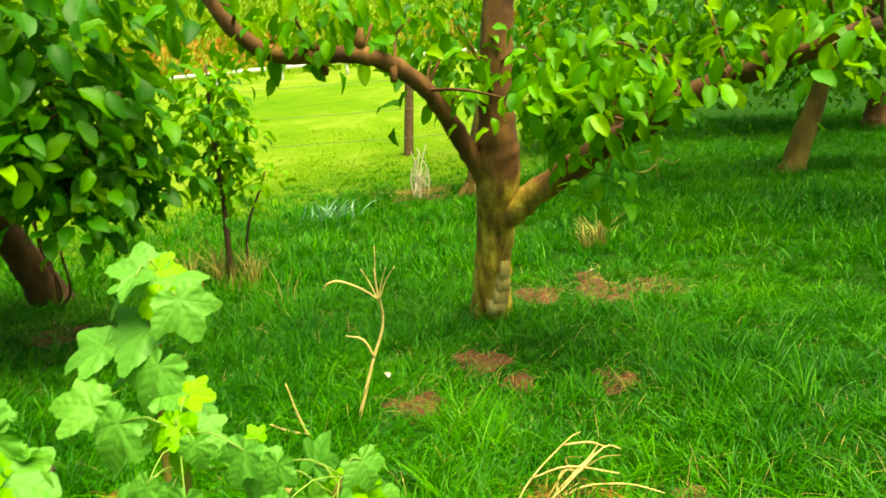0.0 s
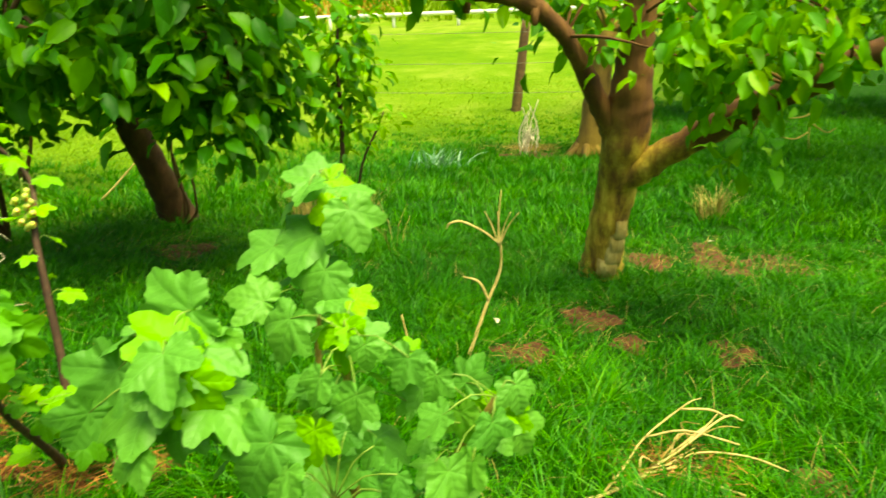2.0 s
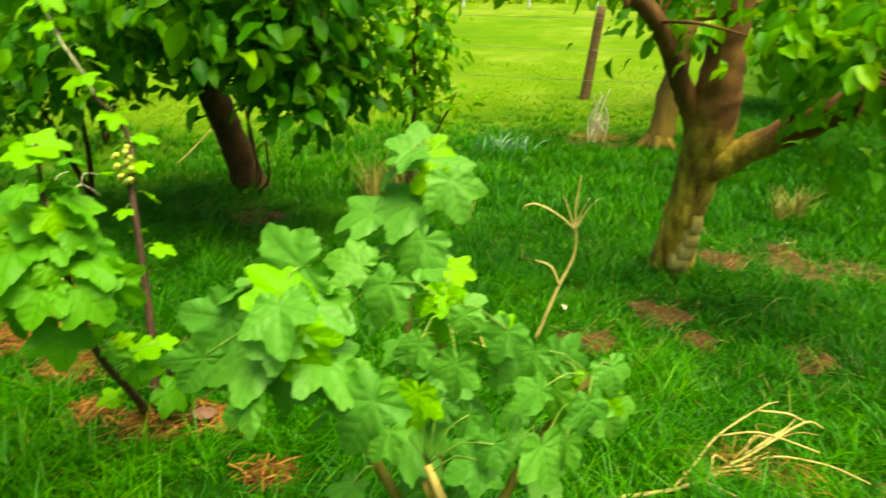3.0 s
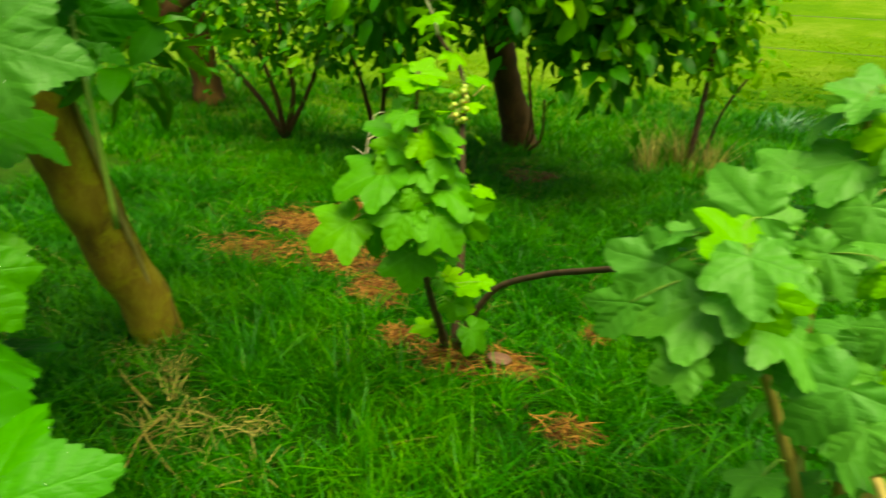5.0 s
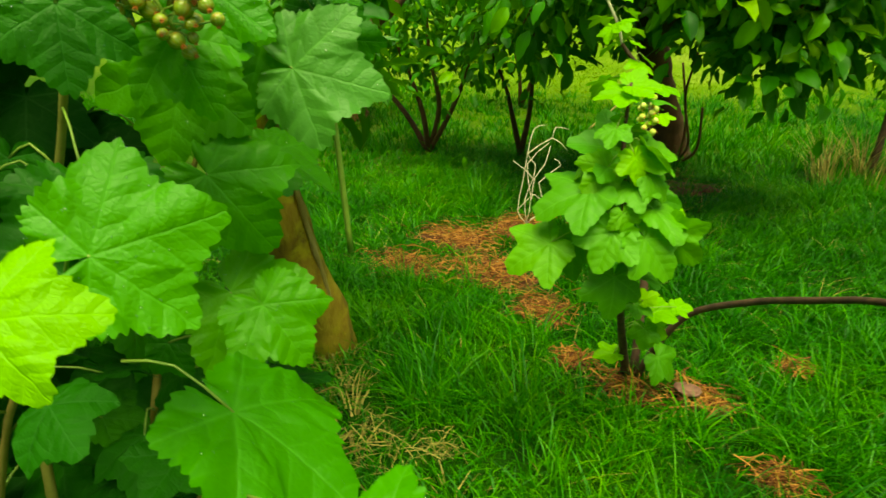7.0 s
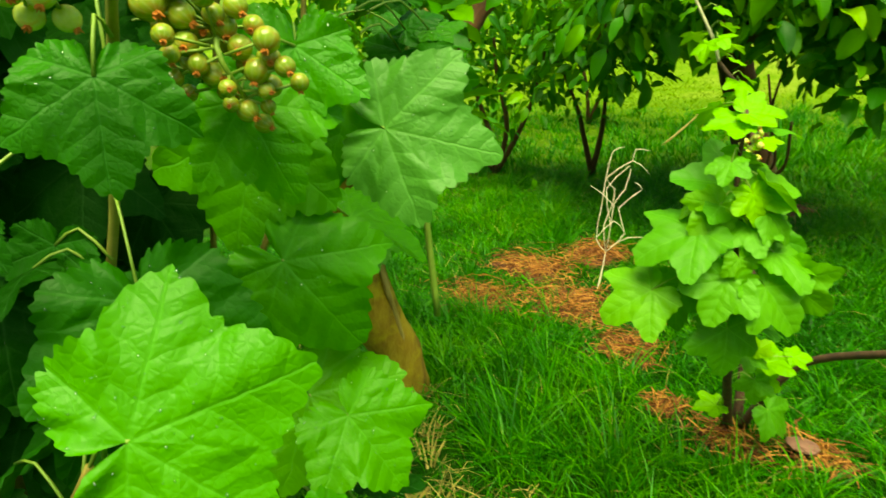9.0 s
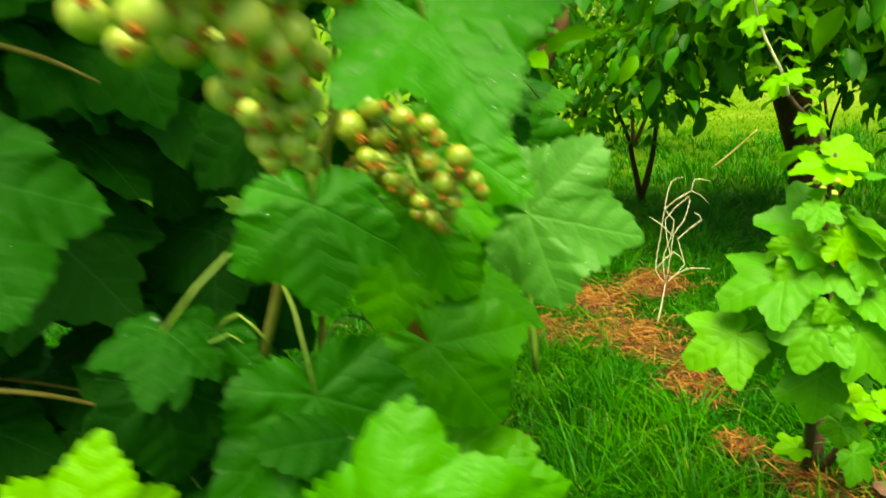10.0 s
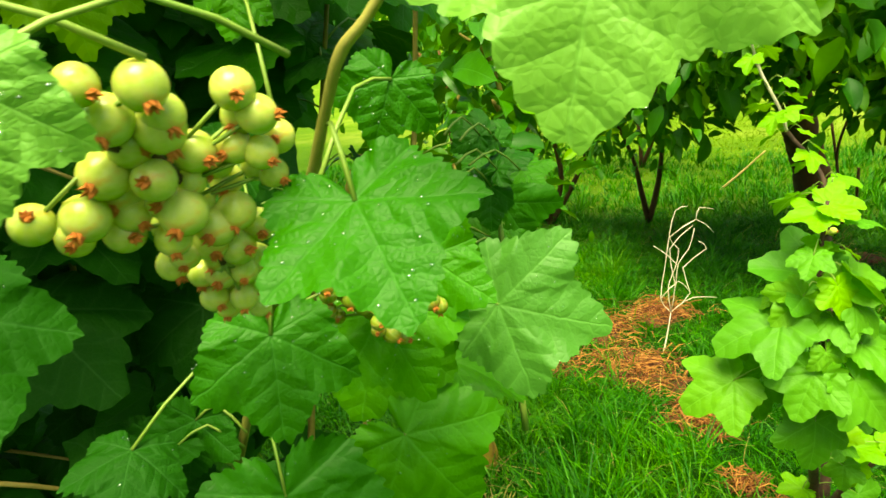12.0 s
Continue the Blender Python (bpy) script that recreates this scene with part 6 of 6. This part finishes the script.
    # dry tufts
    for x, y, h, n in ((-0.93, 2.72, 0.32, 70), (-1.05, 2.66, 0.28, 40), (-0.80, 2.74, 0.26, 45), (0.81, 3.0, 0.19, 80), (0.74, 2.95, 0.14, 40), (-0.86, 0.37, 0.045, 18), (-1.20, 0.45, 0.04, 26), (-1.13, 0.40, 0.04, 20), (-1.06, 0.35, 0.04, 22), (-0.55, 2.3, 0.3, 8), (-1.0, 2.55, 0.32, 34), (-0.86, 2.6, 0.26, 26), (-0.78, 2.66, 0.22, 20)):
        t = empty("dry_tuft", (x, y, 0.0), "tuft of dry straw-coloured grass stems", "dry grass", "dry tufts", "stuff")
        V, F = [], []
        for i in range(n):
            a, r, l = rng.uniform(0, 6.28), rng.uniform(0, 0.05), h * rng.uniform(0.5, 1.1)
            o = Vector((r * math.cos(a), r * math.sin(a), 0))
            lean = Vector((math.cos(a), math.sin(a), 0)) * l * rng.uniform(0.1, 0.8) * (2.2 if h < 0.06 else 1.0)
            k = len(V)
            wv = Vector((-math.sin(a), math.cos(a), 0)) * 0.0020
            for f in (0, 0.5, 1.0):
                c = o + lean * f * f + Vector((0, 0, l * f * (1 - 0.25 * f)))
                V += [c + wv * (1.2 - f), c - wv * (1.2 - f)]
            F += [(k, k + 1, k + 3, k + 2), (k + 2, k + 3, k + 5, k + 4)]
        place("stems", mesh_from("stems", V, F, smooth=False), M_DRY_GRASS, t)


dry_things()


def fences():
    po = empty("fence_post", (-0.31, 7.5, 0.11), "weathered brown wooden fence post in the grass", "fence post")
    limb("pole", [(-0.325, 7.5, 0.0), (-0.29, 7.5, 0.35), (-0.25, 7.5, 0.75), (-0.21, 7.5, 1.12)], [0.058, 0.054, 0.051, 0.048], M_POST, po, sides=12, rough=0.06)
    far = empty("fence_post", (-7.2, 7.9, 0.2), "weathered brown wooden fence post in the grass", "fence post")
    limb("pole", [(-7.2, 7.9, 0.1), (-7.2, 7.9, 1.2)], [0.055, 0.05], M_POST, far, sides=10, steps=3)
    wf = empty("wire_fence", (-3.0, 7.6, 0.2), "thin sagging wires of a stock fence", "fence")
    for h in (0.30, 0.62, 0.95):
        limb("wire", [(-7.2, 7.9, h + 0.12), (-3.8, 7.66, h + 0.09), (-0.28, 7.44, h + 0.05), (3.0, 7.3, h + 0.10), (7.0, 7.1, h + 0.12)], [0.0025] * 5, M_WIRE, wf, sides=5, steps=4)
    rail = empty("white_rail_fence", (-5.0, 18.3, 1.5), "low white painted rail along the far field edge", "fence")
    def z(x, y):
        return float(rise(np.array(float(x)), np.array(float(y))))
    pts = [(-16.0, 17.9), (-9.3, 18.4), (-3.5, 18.6), (2.0, 19.0), (8.0, 19.4)]
    limb("rail", [(x, y, z(x, y) + 0.34) for x, y in pts], [0.055] * 5, M_RAIL, rail, sides=8, steps=6)
    for i in range(13):
        x = -15 + 1.8 * i
        y = 18.0 + 0.057 * (x + 15)
        limb("rail_post", [(x, y, z(x, y) - 0.1), (x, y, z(x, y) + 0.34)], [0.045, 0.045], M_RAIL, rail, sides=6, steps=1)
    st = bmesh.new()
    bmesh.ops.create_icosphere(st, subdivisions=3, radius=1.0)
    for v in st.verts:
        v.co *= 1 + 0.25 * noise.noise(v.co * 1.7)
        v.co = Vector((v.co.x * 0.026, v.co.y * 0.018, v.co.z * 0.008))
    stone = part("stone", st, M_STONE, None)
    stone.location = (-0.748, 0.872, 0.012)
    tagged(stone, "flat pinkish stone lying on straw and soil", "stone")


for x, y, z, a in ((-0.098, 1.535, 0.045, 0.4), (0.672, 2.46, 0.03, 2.0)):
    leaf = place("fallen_leaf", OVAL[2], M_PEAR, None)
    leaf.material_slots[0].link = "OBJECT"
    leaf.material_slots[0].material = M_BLEACHED
    leaf.matrix_world = Matrix.Translation((x, y, z)) @ Matrix.Rotation(a, 4, "Z") @ Matrix.Rotation(0.5, 4, "X") @ Matrix.Scale(0.028, 4)
    tagged(leaf, "small bleached dead leaf caught on the grass", "fallen leaf")
fences()


# ---------- grass ----------
def blades(name, x, y, length, width, lean, material, label, category, sections=2, seed=0, heading=None):
    """Grass as one mesh: each blade tapers, bends over and stands on the ground."""
    rng = np.random.default_rng(seed)
    n = len(x)
    z = rise(x, y) - 0.004
    a = rng.uniform(0, 2 * np.pi, n) if heading is None else heading + rng.normal(0, 0.4, n)
    wind = 1.7 * np.sin(1.3 * x + 0.8 * y) + 1.2 * np.cos(2.2 * y - x)
    bias = 0.7 if heading is None else 0.3
    dx, dy = np.cos(a) + bias * np.cos(wind), np.sin(a) + bias * np.sin(wind)
    m = np.sqrt(dx * dx + dy * dy) + 1e-6
    dx, dy = dx / m, dy / m
    b = rng.uniform(0, 2 * np.pi, n)
    sx, sy = np.cos(b), np.sin(b)
    le = lean * rng.uniform(0.25, 1.5, n)
    rows = []
    for k in range(sections + 1):
        f = k / sections
        out = length * le * f ** 1.8
        up = length * f * (1 - 0.35 * np.minimum(le, 1.4) * f)
        cx, cy, cz = x + dx * out, y + dy * out, z + up
        if k < sections:
            w = width * (1 - 0.55 * f)
            rows.append(np.stack([cx + sx * w, cy + sy * w, cz], 1))
            rows.append(np.stack([cx - sx * w, cy - sy * w, cz], 1))
        else:
            rows.append(np.stack([cx, cy, cz], 1))
    per = 2 * sections + 1
    V = np.stack(rows, 1).reshape(-1, 3)
    loop = []
    starts = []
    for k in range(sections - 1):
        starts.append(len(loop))
        loop += [2 * k, 2 * k + 1, 2 * k + 3, 2 * k + 2]
    starts.append(len(loop))
    loop += [2 * sections - 2, 2 * sections - 1, 2 * sections]
    L = (np.arange(n)[:, None] * per + np.array(loop)[None, :]).ravel()
    S = (np.arange(n)[:, None] * len(loop) + np.array(starts)[None, :]).ravel()
    me = bpy.data.meshes.new(name)
    me.vertices.add(len(V))
    me.vertices.foreach_set("co", V.astype(np.float32).ravel())
    me.loops.add(len(L))
    me.loops.foreach_set("vertex_index", L.astype(np.int32))
    me.polygons.add(len(S))
    me.polygons.foreach_set("loop_start", S.astype(np.int32))
    me.polygons.foreach_set("use_smooth", np.ones(len(S), dtype=bool))
    me.update(calc_edges=True)
    me.materials.append(material)
    return tagged(new(name, me), label, category, kind="stuff")


def scatter(rng, n, x0, x1, y0, y1):
    return rng.uniform(x0, x1, n), rng.uniform(y0, y1, n)


def lush(x, y):
    """Clumpiness of the lawn, 0 to 1."""
    k = np.sin(7.1 * x + 1.3 * np.sin(4.1 * y)) * np.cos(6.3 * y + 1.1 * np.sin(3.7 * x)) + np.sin(15.7 * x + 2.0 + 1.5 * np.sin(5.0 * y)) * np.sin(13.9 * y + 2.6 * x) + 0.8 * np.sin(29.0 * x + 3.0 * np.sin(8.0 * y)) * np.sin(26.0 * y - 4.0 * x)
    return np.clip(0.5 + 0.26 * k, 0, 1)


def wedge(x, y):
    """Ground that the path looks over."""
    ang = np.degrees(np.arctan2(x + 0.15, y + 0.15))
    return (ang > -97) & (ang < 46) & (y > -0.25)


def make_grass():
    rng = np.random.default_rng(7)
    # tufts: blades that spring from one crown and arch outwards
    cx, cy = scatter(rng, 25000, -2.6, 1.5, -0.2, 2.6)
    d = np.hypot(cx + 0.25, cy + 0.1)
    k = wedge(cx, cy) & (rng.uniform(0, 1, len(cx)) < (1 - 0.85 * bare(cx, cy)) * np.clip(1.3 - 0.25 * d, 0.4, 1) * (0.45 + 0.8 * lush(cx, cy)))
    cx, cy = cx[k], cy[k]
    per = 13
    size = (0.45 + 0.95 * lush(cx, cy)) * np.clip(rng.lognormal(-0.05, 0.36, len(cx)), 0.5, 2.2)
    tall = np.exp(-(((cx + 1.17) / 0.14) ** 2 + ((cy - 0.68) / 0.12) ** 2)) + 0.35 * np.exp(-(((cx - 0.85) / 0.40) ** 2 + ((cy - 1.25) / 0.35) ** 2)) + 0.75 * np.exp(-(((cx + 0.75) / 0.30) ** 2 + ((cy - 0.56) / 0.16) ** 2))
    size = np.repeat(size * (1 + 0.7 * tall), per)
    way = np.repeat(rng.uniform(0, 2 * np.pi, len(cx)), per)
    a = rng.uniform(0, 2 * np.pi, len(size))
    r = 0.026 * np.sqrt(rng.uniform(0, 1, len(size)))
    x, y = np.repeat(cx, per) + r * np.cos(a), np.repeat(cy, per) + r * np.sin(a)
    ln = 0.056 * size * rng.uniform(0.45, 1.25, len(size)) * (1 - 0.4 * bare(x, y))
    blades("lawn_grass", x, y, ln, 0.0010 + 0.0011 * rng.uniform(0, 1, len(x)), (0.55 + 30 * r) / (1 + 0.5 * np.repeat(tall, per)), M_GRASS, "lush tufted green lawn grass round the bushes", "grass", 3, 1, heading=np.where(rng.uniform(0, 1, len(a)) < 0.45, way, a))
    x, y = scatter(rng, 60000, -2.6, 1.5, -0.2, 2.6)
    k = wedge(x, y) & (rng.uniform(0, 1, len(x)) < 1 - 0.8 * bare(x, y))
    x, y = x[k], y[k]
    blades("lawn_undergrowth", x, y, 0.028 * rng.uniform(0.5, 1.3, len(x)), np.full(len(x), 0.0013), 0.9, M_GRASS, "short fine grass between the tufts", "grass", 2, 8)
    # dead blades lying in the thatch
    x, y = scatter(rng, 16000, -2.6, 1.5, 0.1, 2.6)
    k = wedge(x, y) & (rng.uniform(0, 1, len(x)) < 0.10 + 0.22 * np.clip(bare(x, y) * 2, 0, 1) + 0.12 * (1 - lush(x, y)))
    x, y = x[k], y[k]
    blades("dead_grass", x, y, 0.055 * rng.uniform(0.5, 1.4, len(x)), np.full(len(x), 0.0010), 1.5, M_DRY_GRASS, "dry tan blades lying among the green grass", "dry grass", 3, 9)
    cx, cy = scatter(rng, 28000, -6.0, 5.0, 1.2, 8.0)
    k = wedge(cx, cy) & ~((cx > -2.6) & (cx < 1.5) & (cy < 2.6)) & (rng.uniform(0, 1, len(cx)) < np.where(cx < 1.2, np.clip((7.6 - cy - 1.2 * np.clip(-0.6 - cx, 0, 2.5)) / 3.4, 0, 1), 1.0)) & (rng.uniform(0, 1, len(cx)) < 1 - 0.9 * bare(cx, cy))
    cx, cy = cx[k], cy[k]
    per = 11
    size = np.repeat((0.5 + 0.9 * lush(cx * 0.7, cy * 0.7)) * rng.uniform(0.5, 1.4, len(cx)) * np.where((cy > 5.5) & (cx < 1.0), 0.55, 1.0), per)
    a = rng.uniform(0, 2 * np.pi, len(size))
    r = 0.032 * np.sqrt(rng.uniform(0, 1, len(size)))
    x, y = np.repeat(cx, per) + r * np.cos(a), np.repeat(cy, per) + r * np.sin(a)
    blades("lawn_grass", x, y, 0.085 * size * rng.uniform(0.5, 1.2, len(x)), 0.0024 + 0.0012 * rng.uniform(0, 1, len(x)), 0.4 + 16 * r, M_GRASS, "shaded tufted orchard grass under the trees", "grass", 2, 2, heading=a)
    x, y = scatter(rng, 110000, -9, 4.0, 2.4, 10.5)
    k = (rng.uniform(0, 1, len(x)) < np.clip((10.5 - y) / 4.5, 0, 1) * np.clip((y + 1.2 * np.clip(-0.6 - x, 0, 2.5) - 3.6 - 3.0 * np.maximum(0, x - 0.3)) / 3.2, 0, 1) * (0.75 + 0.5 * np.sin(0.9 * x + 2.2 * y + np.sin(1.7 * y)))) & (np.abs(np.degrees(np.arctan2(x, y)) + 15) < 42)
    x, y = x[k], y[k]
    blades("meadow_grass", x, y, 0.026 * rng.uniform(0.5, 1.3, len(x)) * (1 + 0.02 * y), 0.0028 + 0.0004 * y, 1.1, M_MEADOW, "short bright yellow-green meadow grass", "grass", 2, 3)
    # grey-green tuft beyond the pear tree
    x, y = rng.normal(-0.72, 0.10, 60), rng.normal(4.46, 0.08, 60)
    blades("leek_tuft", x, y, rng.uniform(0.10, 0.20, 60), np.full(60, 0.006), 0.8, M_BLUE_GRASS, "tuft of broad grey-green blades", "tuft", 3, 4)
    # orange blooms and rough growth on the bank beyond the rail
    x, y = scatter(rng, 26000, -22, 6, 20.5, 25.5)
    k = np.sin(x * 0.6) * 0.6 + rng.uniform(-0.7, 0.7, len(x)) + (y - 23) * 0.1 > 0.25
    blades("orange_flower_bed", x[k], y[k], rng.uniform(0.15, 0.4, k.sum()), np.full(k.sum(), 0.03), 0.8, M_FLOWER, "band of orange blooms on the far bank", "flowers", 2, 5)
    x, y = scatter(rng, 26000, -26, 8, 20, 40)
    blades("bank_grass", x, y, rng.uniform(0.2, 0.7, len(x)), np.full(len(x), 0.04), 0.8, M_MEADOW, "tall rough grass on the far bank", "grass", 2, 6)


make_grass()
